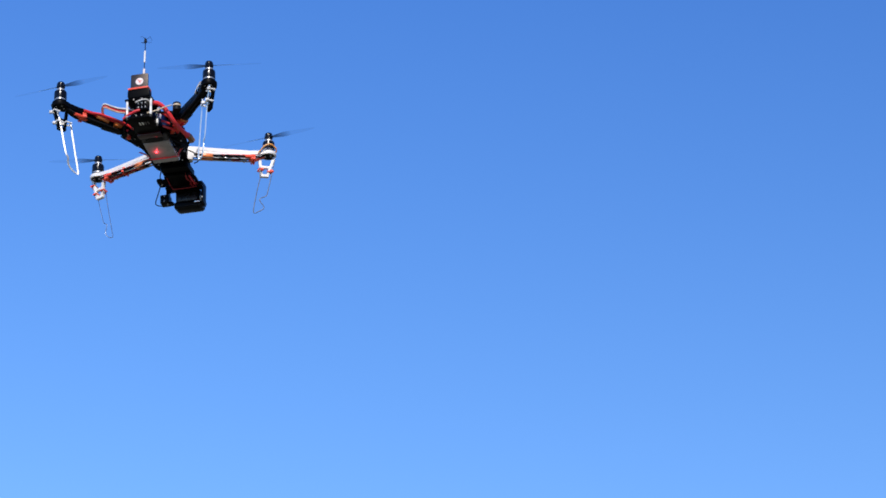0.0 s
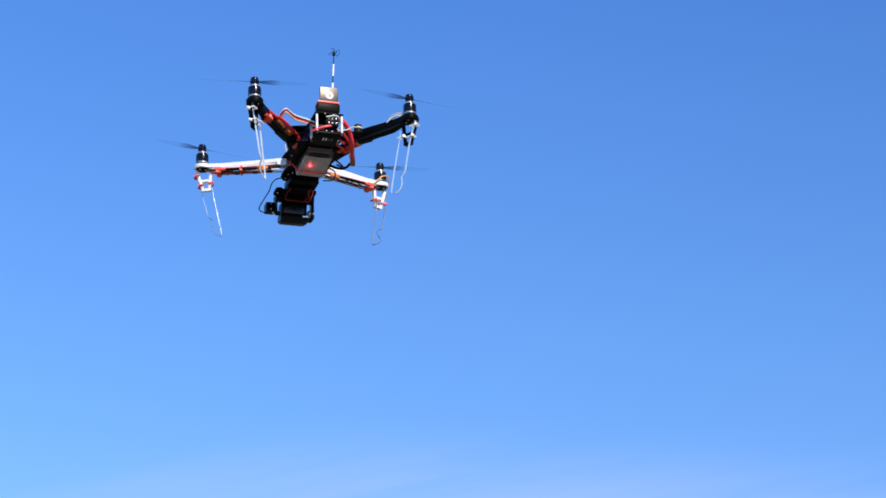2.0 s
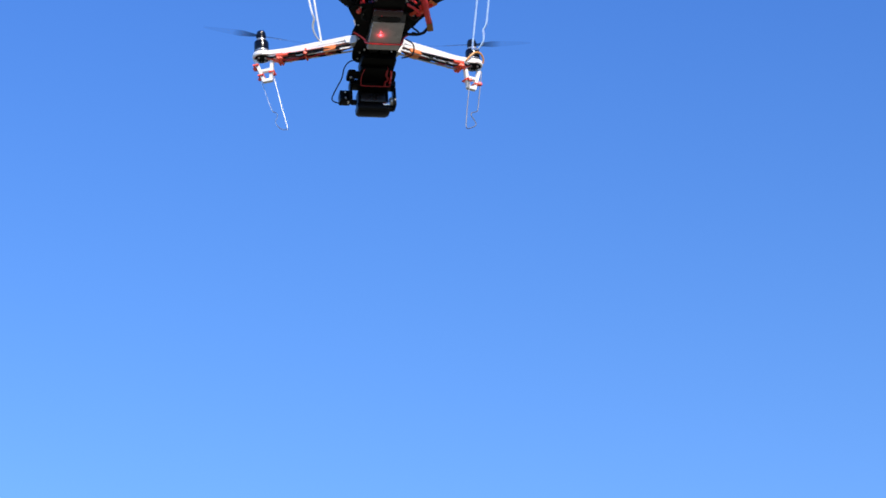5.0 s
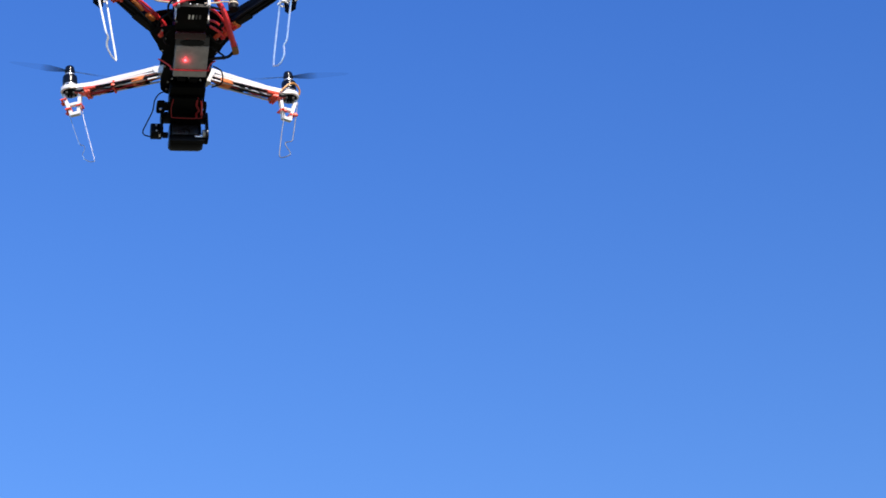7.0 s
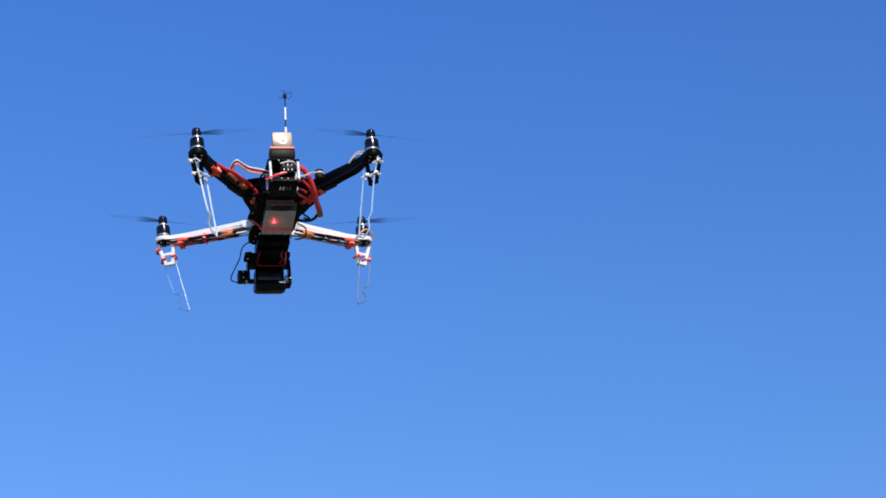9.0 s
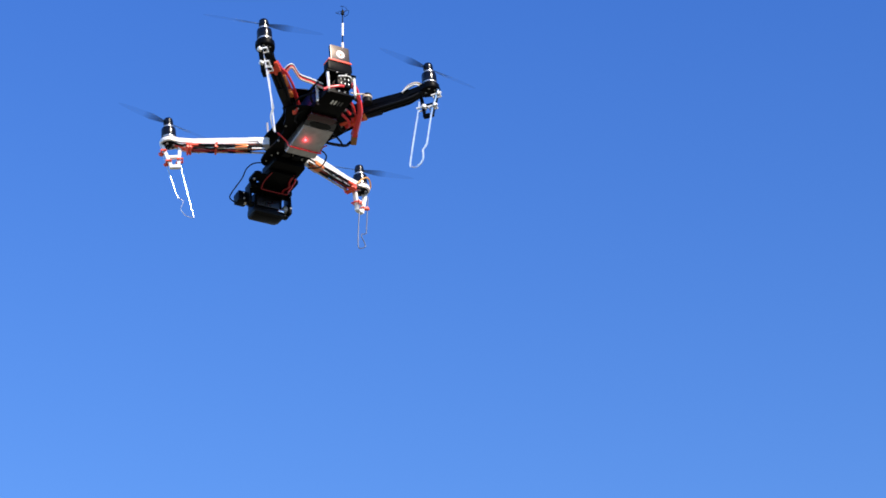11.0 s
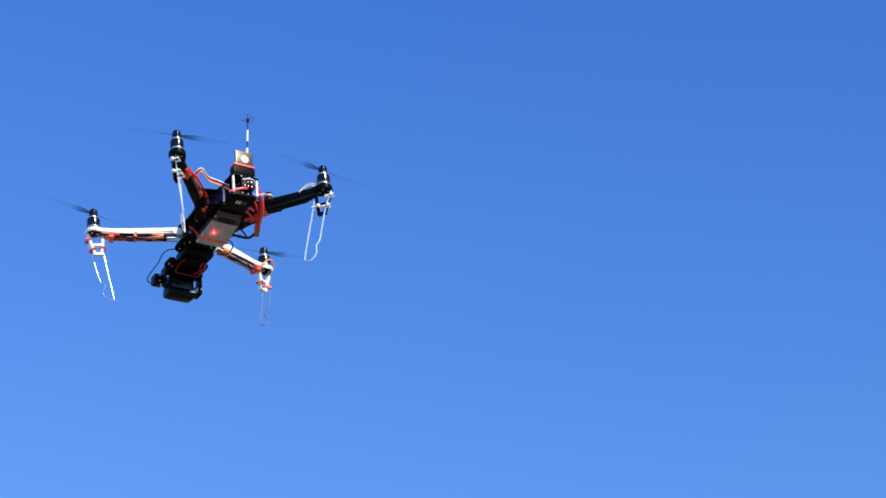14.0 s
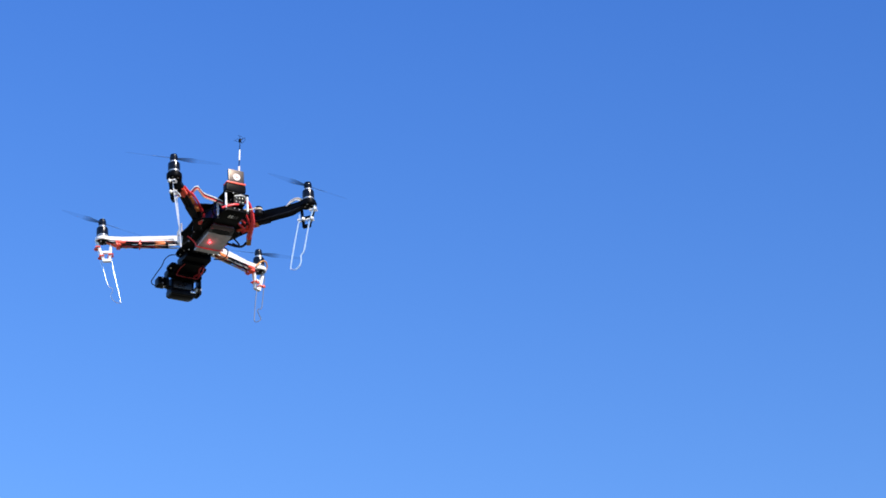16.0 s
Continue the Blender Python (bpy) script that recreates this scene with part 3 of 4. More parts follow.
bm = bmesh.new()
slab(bm, [(-0.0070, -0.0690), (-0.0070, -0.0790), (0.0570, -0.0866), (0.0608, -0.0858), (0.0632, -0.0825), (0.0632, -0.0690)], across, -0.0215, 0.0315, 0.0018)
case = centre("receiver_case", bm, M_CASE, drone, "smoky grey plastic case with a red light inside")
# dark block added round the case so its sides read dark
bm = bmesh.new()
slab(bm, [(-0.0100, -0.0666), (-0.0100, -0.0752), (0.0560, -0.0826), (0.0622, -0.0806), (0.0622, -0.0666)], across, -0.0222, 0.0322, 0.0010)
centre("case_side_cover", bm, M_CASEDARK, case, "dark cover added to darken the case's sides")
bm = bmesh.new()
slab(bm, [(-0.0210, -0.0668), (-0.0210, -0.0715), (-0.0180, -0.0738), (-0.0074, -0.0782), (-0.0074, -0.0668)], across, -0.0225, 0.0315, 0.0014)
case_end = centre("case_end", bm, M_CASEDARK, case, "darker sloping end of the case")
bm = bmesh.new()
oval = [(0.0045 + 0.0195 * math.cos(2 * math.pi * k / 28), -0.0130 + 0.0050 * math.sin(2 * math.pi * k / 28)) for k in range(28)]
slab(bm, oval, lambda u, v, w: Vector((u, v, -0.0760 - 0.42 * (v + 0.0130) + w)), -0.0012, 0.0016, 0.0004)
centre("black_oval", bm, M_SCREEN, case_end, "glossy black oval on the sloping end")
bm = bmesh.new()
lathe(bm, (-0.0042, 0.0235, 0), [(0.0010, -0.0838), (0.0021, -0.0834), (0.0025, -0.0815)], 14)
centre("indicator_light", bm, M_LED, case, "lit red indicator light")
led_data = bpy.data.lights.new("indicator_glow", "POINT")
led_data.energy, led_data.color, led_data.shadow_soft_size = 0.004, (1.0, 0.05, 0.07), 0.0003
led = new("indicator_glow", led_data)
led.matrix_world = HOVER @ Matrix.Translation(along_frame((-0.0042, 0.0235, -0.0870)))
bm = bmesh.new()
tube(bm, [(-0.046, 0.040, -0.0680), (-0.036, 0.0425, -0.0720), (-0.0260, 0.0440, -0.0800), (-0.0215, 0.0440, -0.0858), (0.0305, 0.0440, -0.0860), (0.0338, 0.0440, -0.0815), (0.039, 0.043, -0.0725), (0.046, 0.041, -0.0680)], 0.0013, seg=6, steps=3)
centre("strap", bm, M_RED, case, "thin red strap")
for x, y in ((-0.0185, 0.0010), (0.0285, 0.0010)):
    bm = bmesh.new()
    lathe(bm, (x, y, 0), [(0.0006, -0.0810), (0.0012, -0.0807), (0.0012, -0.0790)], 8)
    centre("screw", bm, M_STEEL, case)

# slotted rear tray and the upper deck on pale spacers
def slotted_plate(name, x0, y0, x1, y1, z0, z1, slots, material, label):
    bm = bmesh.new()
    slab(bm, rounded(x0, y0, x1, y1, 0.003), flat, z0, z1, 0.0006)
    plate = centre(name, bm, material, drone, label)
    # light seen through the slots is laid on as pale and grey strips
    for n, (x, y) in enumerate(slots):
        bm = bmesh.new()
        slab(bm, rounded(x - 0.0014, y - 0.0052, x + 0.0014, y + 0.0052, 0.0012, 2), flat, z0 - 0.0006, z0 + 0.0004)
        centre("slot", bm, M_SLOT if n < 2 else M_GREY, plate, "pale strip for light through a slot" if n < 2 else "grey strip for dimmer light through a slot")
    return plate


tray = slotted_plate("rear_tray", -0.0255, -0.0960, 0.0245, -0.0370, -0.0725, -0.0690, [(-0.0050, -0.072), (0.0006, -0.072), (0.0062, -0.072), (0.0118, -0.072)], M_PLATE, "black slotted tray")
bm = bmesh.new()
slab(bm, rounded(-0.0245, -0.0365, 0.0245, -0.0200, 0.003), flat, -0.0765, -0.0690, 0.0015)
centre("tray_lip", bm, M_MAROON, tray, "glossy dark maroon lip")
bm = bmesh.new()
slab(bm, rounded(-0.0235, -0.0200, 0.0250, -0.0045, 0.003), flat, -0.0735, -0.0665, 0.0015)
centre("tray_step", bm, M_PLATE, tray)
deck = slotted_plate("upper_deck", -0.0280, -0.1010, 0.0275, -0.0330, -0.0335, -0.0315, [(-0.0010, -0.075), (0.0050, -0.075), (0.0110, -0.075)], M_PLATE, "black slotted upper deck")
bm = bmesh.new()
slab(bm, rounded(-0.0200, -0.0900, 0.0190, -0.0460, 0.003), flat, -0.0685, -0.0520, 0.001)
centre("power_board", bm, M_PLATE, tray)
for x, y in ((-0.0235, -0.0960), (0.0245, -0.0960), (-0.0245, -0.0600), (0.0255, -0.0600)):
    bm = bmesh.new()
    lathe(bm, (x, y, 0), [(0.0021, -0.0690), (0.0024, -0.0680), (0.0024, -0.0520), (0.0021, -0.0515), (0.0024, -0.0510), (0.0024, -0.0340), (0.0021, -0.0334)], 10)
    centre("spacer", bm, M_WTIE, drone, "white nylon spacer")
    bm = bmesh.new()
    lathe(bm, (x, y, 0), [(0.0014, -0.0741), (0.0022, -0.0737), (0.0022, -0.0726)], 8)
    centre("screw", bm, M_GREY, tray)

bm = bmesh.new()
box(bm, (0.0060, -0.0920, -0.0462), (0.0250, 0.0100, 0.0200), 0.0012)
block = centre("pin_header", bm, M_PLATE, tray, "black pin header with pale pins")
for row in range(2):
    for col in range(3):
        bm = bmesh.new()
        box(bm, (-0.0005 + 0.0070 * col, -0.0976, -0.0415 - 0.0095 * row), (0.0012, 0.0014, 0.0040), 0.0003)
        centre("pin", bm, M_PIN, block)
for x, y, z, owner in ((-0.0088, -0.1010, -0.0345, deck), (0.0076, -0.1010, -0.0345, deck), (-0.0051, -0.0962, -0.0672, tray), (0.0057, -0.0962, -0.0675, tray)):
    bm = bmesh.new()
    lathe(bm, (x, y, z), [(0.0007, -0.0011), (0.0014, -0.0006), (0.0014, 0.0004), (0.0007, 0.0010)], 10)
    centre("screw", bm, M_WTIE, owner)

# ---- video transmitter and aerial ----
bm = bmesh.new()
slab(bm, rounded(-0.0230, -0.0290, 0.0212, -0.0092, 0.005), lambda u, v, w: Vector((u, w, v)), -0.0990, -0.0830, 0.0020)
vtx = centre("video_transmitter", bm, M_BLACK, drone, "black video transmitter strapped to the deck")
bm = bmesh.new()
slab(bm, rounded(-0.0168, -0.0100, 0.0178, 0.0228, 0.0022), lambda u, v, w: Vector((u, w, v)), -0.0985, -0.0935, 0.0004)
plate = centre("heat_sink_plate", bm, M_ALLOY, vtx, "brown anodised plate with a round badge")
bm = bmesh.new()
lathe(bm, (0.0010, -0.0985, 0.0062), [(0.0074, 0.0), (0.0078, 0.0003), (0.0074, 0.0006)], 28, Matrix.Rotation(radians(90), 3, "X"))
centre("badge", bm, M_BADGE, plate, "white round badge")
for a, x, z in ((20, -0.002, 0.0035), (-25, 0.0024, 0.0012), (35, 0.0002, -0.0012)):
    bm = bmesh.new()
    box(bm, (0.0010 + x, -0.0993, 0.0054 + z), (0.0050, 0.0003, 0.0016), 0.0, Matrix.Rotation(radians(a), 3, "Y"))
    centre("badge_mark", bm, M_BADGERED, plate, "red mark on the badge")
bm = bmesh.new()
slab(bm, rounded(-0.0222, -0.0107, 0.0202, -0.0069, 0.0015), lambda u, v, w: Vector((u, w, v)), -0.1005, -0.0815, 0.0008)
centre("strap", bm, M_REDTIE, vtx, "red rubber strap")

AERIAL = [Vector((0.0080, -0.0945, 0.0180)), Vector((0.0110, -0.0985, 0.0880))]


def aerial_at(z):
    t = (z - 0.018) / 0.070
    return AERIAL[0].lerp(AERIAL[1], t)


bm = bmesh.new()
tube(bm, [aerial_at(0.020), aerial_at(0.1015)], 0.0009, seg=8, steps=0)
aerial = centre("aerial", bm, M_BLKWIRE, drone, "thin aerial with a clover-leaf tip")
bm = bmesh.new()
tube(bm, [aerial_at(0.0215), aerial_at(0.0345)], 0.0023, seg=10, steps=0)
centre("connector", bm, M_BADGE, aerial, "pale screw connector")
bm = bmesh.new()
tube(bm, [aerial_at(0.0490), aerial_at(0.0735)], 0.0018, seg=10, steps=0)
centre("sleeve", bm, M_WTIE, aerial, "white sleeve")
bm = bmesh.new()
tube(bm, [aerial_at(0.0920), aerial_at(0.0985)], 0.0028, seg=10, steps=0)
centre("tip_block", bm, M_BLKWIRE, aerial)
for k in range(3):
    a = radians(15 + 120 * k)
    c = aerial_at(0.0980)
    lobe = [c + Vector((math.cos(a + da) * r, math.sin(a + da) * r, h)) for da, r, h in
            ((0, 0.001, -0.001), (-0.30, 0.007, 0.004), (-0.55, 0.0105, 0.0035), (0.0, 0.0120, 0.0005), (0.50, 0.0105, -0.003), (0.25, 0.006, -0.005))]
    bm = bmesh.new()
    tube(bm, lobe, 0.00034, seg=6, closed=True)
    centre("lobe", bm, M_BLKWIRE, aerial)


# ---- wiring ----
def cable(name, points, r, material, label, seg=8):
    """A lead; plain triples lie on the plan of the centre frame, places on an arm are true."""
    bm = bmesh.new()
    tube(bm, [q if isinstance(q, Vector) else along_frame(q) for q in points], r, seg=seg, steps=7)
    return part(name, bm, material, drone, label)


cable("power_cable", [(0.022, -0.084, -0.0360), (0.034, -0.080, -0.0380), (0.044, -0.071, -0.0455), (0.051, -0.064, -0.0560), (0.057, -0.053, -0.0660), (0.064, -0.030, -0.0715), (0.071, -0.008, -0.0745)],
      0.0046, M_RED, "thick red power cable")
cable("power_cable", [(0.070, 0.006, -0.0785), (0.064, 0.006, -0.0860), (0.056, 0.003, -0.0915), (0.0480, 0.004, -0.0920), (0.0400, 0.014, -0.0850), (0.0345, 0.026, -0.0750)],
      0.0026, M_BLKWIRE, "black power cable")
bm = bmesh.new()
box(bm, (0.0735, 0.0000, -0.0765), (0.0100, 0.0170, 0.0095), 0.002, Matrix.Rotation(radians(-18), 3, "Z") @ Matrix.Rotation(radians(-28), 3, "X"))
plug = centre("power_plug", bm, M_CONN, drone, "amber and brass power plug")
bm = bmesh.new()
box(bm, (0.0705, -0.0095, -0.0740), (0.0092, 0.0070, 0.0088), 0.0018, Matrix.Rotation(radians(-18), 3, "Z") @ Matrix.Rotation(radians(-28), 3, "X"))
centre("plug_collar", bm, M_RED, plug)
RL = ARMS["rear_left"]
cable("red_lead", [RL.at(0.104, 0.0070, -0.0375), RL.at(0.085, 0.0100, -0.0400), RL.at(0.060, 0.0112, -0.0420), RL.at(0.032, 0.0125, -0.0435), RL.at(0.006, 0.0165, -0.0460), (-0.027, -0.004, -0.0530)],
      0.0031, M_RED, "red lead along the arm")
cable("red_lead", [RL.at(0.088, 0.0105, -0.0400), RL.at(0.074, 0.0155, -0.0400), RL.at(0.050, 0.0180, -0.0420), RL.at(0.026, 0.0185, -0.0440), RL.at(0.008, 0.0180, -0.0480), RL.at(-0.008, 0.0150, -0.0540)],
      0.0022, M_RED, "thin red lead beside the arm")
cable("red_lead", [(0.030, -0.040, -0.0640), (0.045, -0.034, -0.0690), (0.056, -0.022, -0.0680), (0.066, -0.034, -0.0560)], 0.0024, M_RED, "short red lead")
for k, m in enumerate((M_WTIE, M_BLKWIRE, M_RED, M_CREAM)):
    e = 0.0029 * k
    cable("servo_lead", [(-0.018, -0.070, -0.0390 - e), (-0.036, -0.067, -0.0320 - e), (-0.0546, -0.0620, -0.0245 - e), (-0.067, -0.0700, -0.0225 - e * 0.9), (-0.0775, -0.0770, -0.0205 - e * 0.8),
                         (-0.0850 + e * 0.3, -0.0700, -0.0255 - e * 0.6), (-0.0869 + e * 0.3, -0.0580, -0.0337 - e * 0.4), (-0.0780, -0.0460, -0.0430)], 0.0017, m, "thin servo lead in a loop", seg=6)
bm = bmesh.new()
box(bm, ARMS["rear_left"].at(0.070, 0.0040, -0.0400), (0.0150, 0.0110, 0.0080), 0.0015, ARMS["rear_left"].turn())
part("servo_plug", bm, M_REDTIE, drone, "red servo plug")
cable("black_lead", [(-0.030, -0.076, -0.0420), (-0.037, -0.070, -0.0500), (-0.034, -0.055, -0.0580), (-0.026, -0.045, -0.0600)], 0.0018, M_BLKWIRE, "black lead")
cable("red_lead", [(-0.032, -0.094, -0.0700), (-0.022, -0.097, -0.0655), (-0.008, -0.0995, -0.0605), (0.003, -0.0985, -0.0575)], 0.0024, M_RED, "thin red lead")
cable("white_lead", [(-0.006, -0.1000, -0.0400), (0.008, -0.1005, -0.0365), (0.018, -0.0985, -0.0370), (0.022, -0.088, -0.0420)], 0.0012, M_WTIE, "thin white lead", seg=6)
cable("white_lead", [(0.017, -0.0960, -0.0650), (0.027, -0.0930, -0.0615), (0.038, -0.0880, -0.0560), (0.048, -0.0800, -0.0470), (0.058, -0.0720, -0.0400)], 0.0013, M_CREAM, "thin cream lead", seg=6)
for o, z in ((-0.0075, -0.0600), (0.0005, -0.0620), (-0.0120, -0.0540)):
    cable("red_lead", [ARMS["rear_right"].at(-0.012, o * 0.6, z - 0.003), ARMS["rear_right"].at(0.004, o, z - 0.001), ARMS["rear_right"].at(0.022, o * 0.9, z)], 0.0026, M_RED if o > -0.010 else M_BLKWIRE, "short lead")
bm = bmesh.new()
lathe(bm, (0.066, -0.064, 0), [(0.0070, -0.0500), (0.0080, -0.0490), (0.0080, -0.0340), (0.0070, -0.0325)], 18, None)
capacitor = centre("capacitor", bm, M_BLKWIRE, drone, "black capacitor")
bm = bmesh.new()
lathe(bm, (0.066, -0.064, 0), [(0.0083, -0.0405), (0.0085, -0.0400), (0.0085, -0.0380), (0.0083, -0.0375)], 18)
centre("cap_band", bm, M_CREAM, capacitor, "cream band")
cable("motor_wire_loop", [ARMS["front_right"].out(-0.022, -0.010, -0.040), ARMS["front_right"].out(-0.010, -0.0165, -0.026), ARMS["front_right"].out(0.003, -0.0165, -0.0215),
                          ARMS["front_right"].out(0.013, -0.012, -0.028), ARMS["front_right"].out(0.014, -0.008, -0.035)], 0.0016, M_AMBER, "amber motor wire loop", seg=6)
for o, z, m in ((-0.0075, -0.0230, M_CREAM), (-0.0040, -0.0245, M_BLKWIRE), (-0.0090, -0.0275, M_WTIE)):
    cable("motor_wire_loop", [ARMS["rear_right"].out(-0.046, o, -0.0370), ARMS["rear_right"].out(-0.036, o, z - 0.004), ARMS["rear_right"].out(-0.024, o * 0.9, z), ARMS["rear_right"].out(-0.014, o * 0.6, z - 0.003), ARMS["rear_right"].out(-0.009, o * 0.4, -0.0300)], 0.0015, m, "thin motor wire loop", seg=6)
cable("black_lead", [(0.044, 0.060, -0.0640), (0.058, 0.066, -0.0700), (0.060, 0.090, -0.0740), (0.046, 0.108, -0.0690)], 0.0013, M_BLKWIRE, "black lead", seg=6)

# leads crowded round the rear right arm's root
for pts, r, m, label in (
        ([(0.027, -0.062, -0.0450), (0.040, -0.056, -0.0500), (0.052, -0.044, -0.0570), (0.058, -0.028, -0.0650), (0.052, -0.014, -0.0690)], 0.0024, M_RED, "red lead"),
        ([(0.026, -0.046, -0.0560), (0.038, -0.046, -0.0600), (0.050, -0.038, -0.0650), (0.062, -0.024, -0.0700), (0.066, -0.010, -0.0690)], 0.0021, M_RED, "red lead"),
        ([(0.030, -0.024, -0.0690), (0.040, -0.016, -0.0735), (0.048, -0.010, -0.0730), (0.054, -0.016, -0.0690)], 0.0019, M_BLKWIRE, "black lead"),
        ([(0.028, -0.070, -0.0500), (0.042, -0.068, -0.0520), (0.054, -0.062, -0.0520), (0.066, -0.056, -0.0470), (0.072, -0.060, -0.0420)], 0.0022, M_BLKWIRE, "black lead"),
        ([(0.034, 0.000, -0.0720), (0.046, 0.004, -0.0790), (0.056, 0.010, -0.0830), (0.058, 0.020, -0.0800), (0.050, 0.028, -0.0720)], 0.0017, M_BLKWIRE, "black lead loop"),
        ([(-0.044, -0.036, -0.0600), (-0.045, -0.028, -0.0660), (-0.043, -0.018, -0.0680)], 0.0020, M_RED, "short red lead"),
        ([(-0.030, -0.030, -0.0640), (-0.040, -0.020, -0.0700), (-0.038, -0.006, -0.0720), (-0.030, 0.002, -0.0700)], 0.0016, M_BLKWIRE, "black lead"),
        ([(-0.026, -0.060, -0.0500), (-0.036, -0.052, -0.0520), (-0.048, -0.044, -0.0560), (-0.052, -0.030, -0.0620)], 0.0017, M_BLKWIRE, "black lead")):
    cable("lead", pts, r, m, label, seg=7)
bm = bmesh.new()
tube(bm, [ARMS["rear_right"].at(-0.020, -0.0060, -0.0640), ARMS["rear_right"].at(-0.006, -0.0075, -0.0640), ARMS["rear_right"].at(0.010, -0.0070, -0.0610), ARMS["rear_right"].at(0.020, -0.0065, -0.0580)], 0.0048, seg=10)
part("lead_sheath", bm, M_REDTIE, drone, "orange-red sheath round the leads")
bm = bmesh.new()
tube(bm, [ARMS["rear_left"].at(0.050, 0.0100, -0.0470), ARMS["rear_left"].at(0.062, 0.0105, -0.0455), ARMS["rear_left"].at(0.076, 0.0100, -0.0440)], 0.0036, seg=9)
part("lead_sheath", bm, M_ORANGE, drone, "orange sheath round the leads")
for key, o in (("front_left", 0.0030), ("front_right", -0.0030)):
    arm = ARMS[key]
    bm = bmesh.new()
    tube(bm, [arm.out(-0.040, o, -0.0510), arm.out(-0.033, o * 1.6, -0.0525), arm.out(-0.026, o * 0.8, -0.0505), arm.out(-0.019, o, -0.0465)], 0.0042, seg=9)
    part("lead_sheath", bm, M_REDTIE, drone, "red sheath round the motor leads")
for x, y, z, size, m, label in ((0.0585, -0.0300, -0.0680, (0.0075, 0.0110, 0.0060), M_REDTIE, "orange-red plug"), (0.0480, -0.0420, -0.0640, (0.0060, 0.0090, 0.0055), M_BLKWIRE, "black plug"),
                                (-0.0470, -0.0200, -0.0690, (0.0050, 0.0075, 0.0045), M_REDTIE, "orange-red plug"), (0.0690, -0.0060, -0.0700, (0.0055, 0.0060, 0.0045), M_REDTIE, "orange-red plug")):
    bm = bmesh.new()
    box(bm, (x, y, z), size, 0.0013, Matrix.Rotation(radians(30 if x > 0 else -35), 3, "Z"))
    centre("plug", bm, m, drone, label)
# loose leads and small joints hanging under the front arms
for key, colours in (("front_left", (M_BLKWIRE, M_DARKRED, M_BLKWIRE, M_RED, M_BLKWIRE)), ("front_right", (M_BLKWIRE, M_BLKWIRE, M_DARKRED))):
    arm = ARMS[key]
    near = -1 if arm.s.y > 0 else 1
    for n, m in enumerate(colours):
        o = near * (0.0080 - 0.0030 * n)
        line = [arm.at(0.022 + (arm.length - 0.058) * k / 6, o + random.uniform(-0.0016, 0.0016), -0.0530 + random.uniform(-0.0032, 0.0024)) for k in range(7)]
        cable("loose_lead", line, random.uniform(0.0012, 0.0019), m, "loose thin lead under the arm", seg=6)
    for k in range(4):
        bm = bmesh.new()
        box(bm, arm.at(0.050 + 0.016 * k + random.uniform(-0.004, 0.004), near * random.uniform(0.0070, 0.0086), -0.0520 + random.uniform(-0.0030, 0.0020)),
            (random.uniform(0.0030, 0.0060), 0.0022, random.uniform(0.0016, 0.0028)), 0.0005, arm.turn())
        part("lead_joint", bm, (M_ORANGE, M_PIN, M_REDTIE, M_PIN)[k], drone, "small soldered joint")
# cable ties and pale pins under the front of the bottom plate
for x, y in ((-0.0120, 0.0770), (-0.0060, 0.0790), (0.0020, 0.0800), (0.0120, 0.0785), (0.0180, 0.0760), (-0.0200, 0.0900), (0.0260, 0.0920)):
    bm = bmesh.new()
    box(bm, (x, y, -0.0676), (0.0026, 0.0018, 0.0026), 0.0005, Matrix.Rotation(radians(900 * x), 3, "Z"))
    centre("pin", bm, M_SLOT, plate_low, "small pale pin")
for x, y in ((-0.0050, 0.0880), (0.0140, 0.0900)):
    bm = bmesh.new()
    box(bm, (x, y, -0.0690), (0.0130, 0.0090, 0.0050), 0.0010)
    centre("socket", bm, M_BLKWIRE, plate_low, "black socket")

bm = bmesh.new()
tube(bm, [(-0.0270, 0.1050, -0.0315), (-0.0285, 0.1040, -0.0190), (-0.0330, 0.0970, -0.0045)], 0.0016, seg=8)
centre("receiver_aerial", bm, M_BADGE, drone, "short pale receiver aerial")

# ---- gimbal and camera ----
bm = bmesh.new()
slab(bm, rounded(-0.0230, 0.0960, 0.0350, 0.1450, 0.005), flat, -0.0800, -0.0668, 0.001)
gimbal = centre("gimbal", bm, M_PLATE, drone, "black camera gimbal")
bm = bmesh.new()
slab(bm, rounded(-0.0220, 0.1180, 0.0310, 0.1660, 0.004), flat, -0.0855, -0.0800, 0.0006)
low_plate = centre("damper_plate", bm, M_PLATE, gimbal)


def ear(x, y, side):
    """A damper tab with its hole."""
    bm = bmesh.new()

    def squared(v):
        return math.copysign(abs(v) ** 0.45, v)

    ring = [(math.cos(2 * math.pi * k / 24), math.sin(2 * math.pi * k / 24)) for k in range(24)]
    lo, hi = -0.0855, -0.0815
    loops = []
    for wide, z in ((True, lo), (True, hi), (False, hi), (False, lo)):
        loops.append([bm.verts.new((x + 0.0070 * squared(c), y + 0.0150 * squared(s), z) if wide else (x + 0.0036 * c, y + 0.004 + 0.0042 * s, z)) for c, s in ring])
    for i in range(4):
        a, b = loops[i], loops[(i + 1) % 4]
        for k in range(24):
            bm.faces.new((a[k], a[(k + 1) % 24], b[(k + 1) % 24], b[k]))
    box(bm, (x - side * 0.0095, y - 0.002, (lo + hi) / 2), (0.0080, 0.020, 0.0035), 0.0008)
    centre("damper_tab", bm, M_BLACK, low_plate)


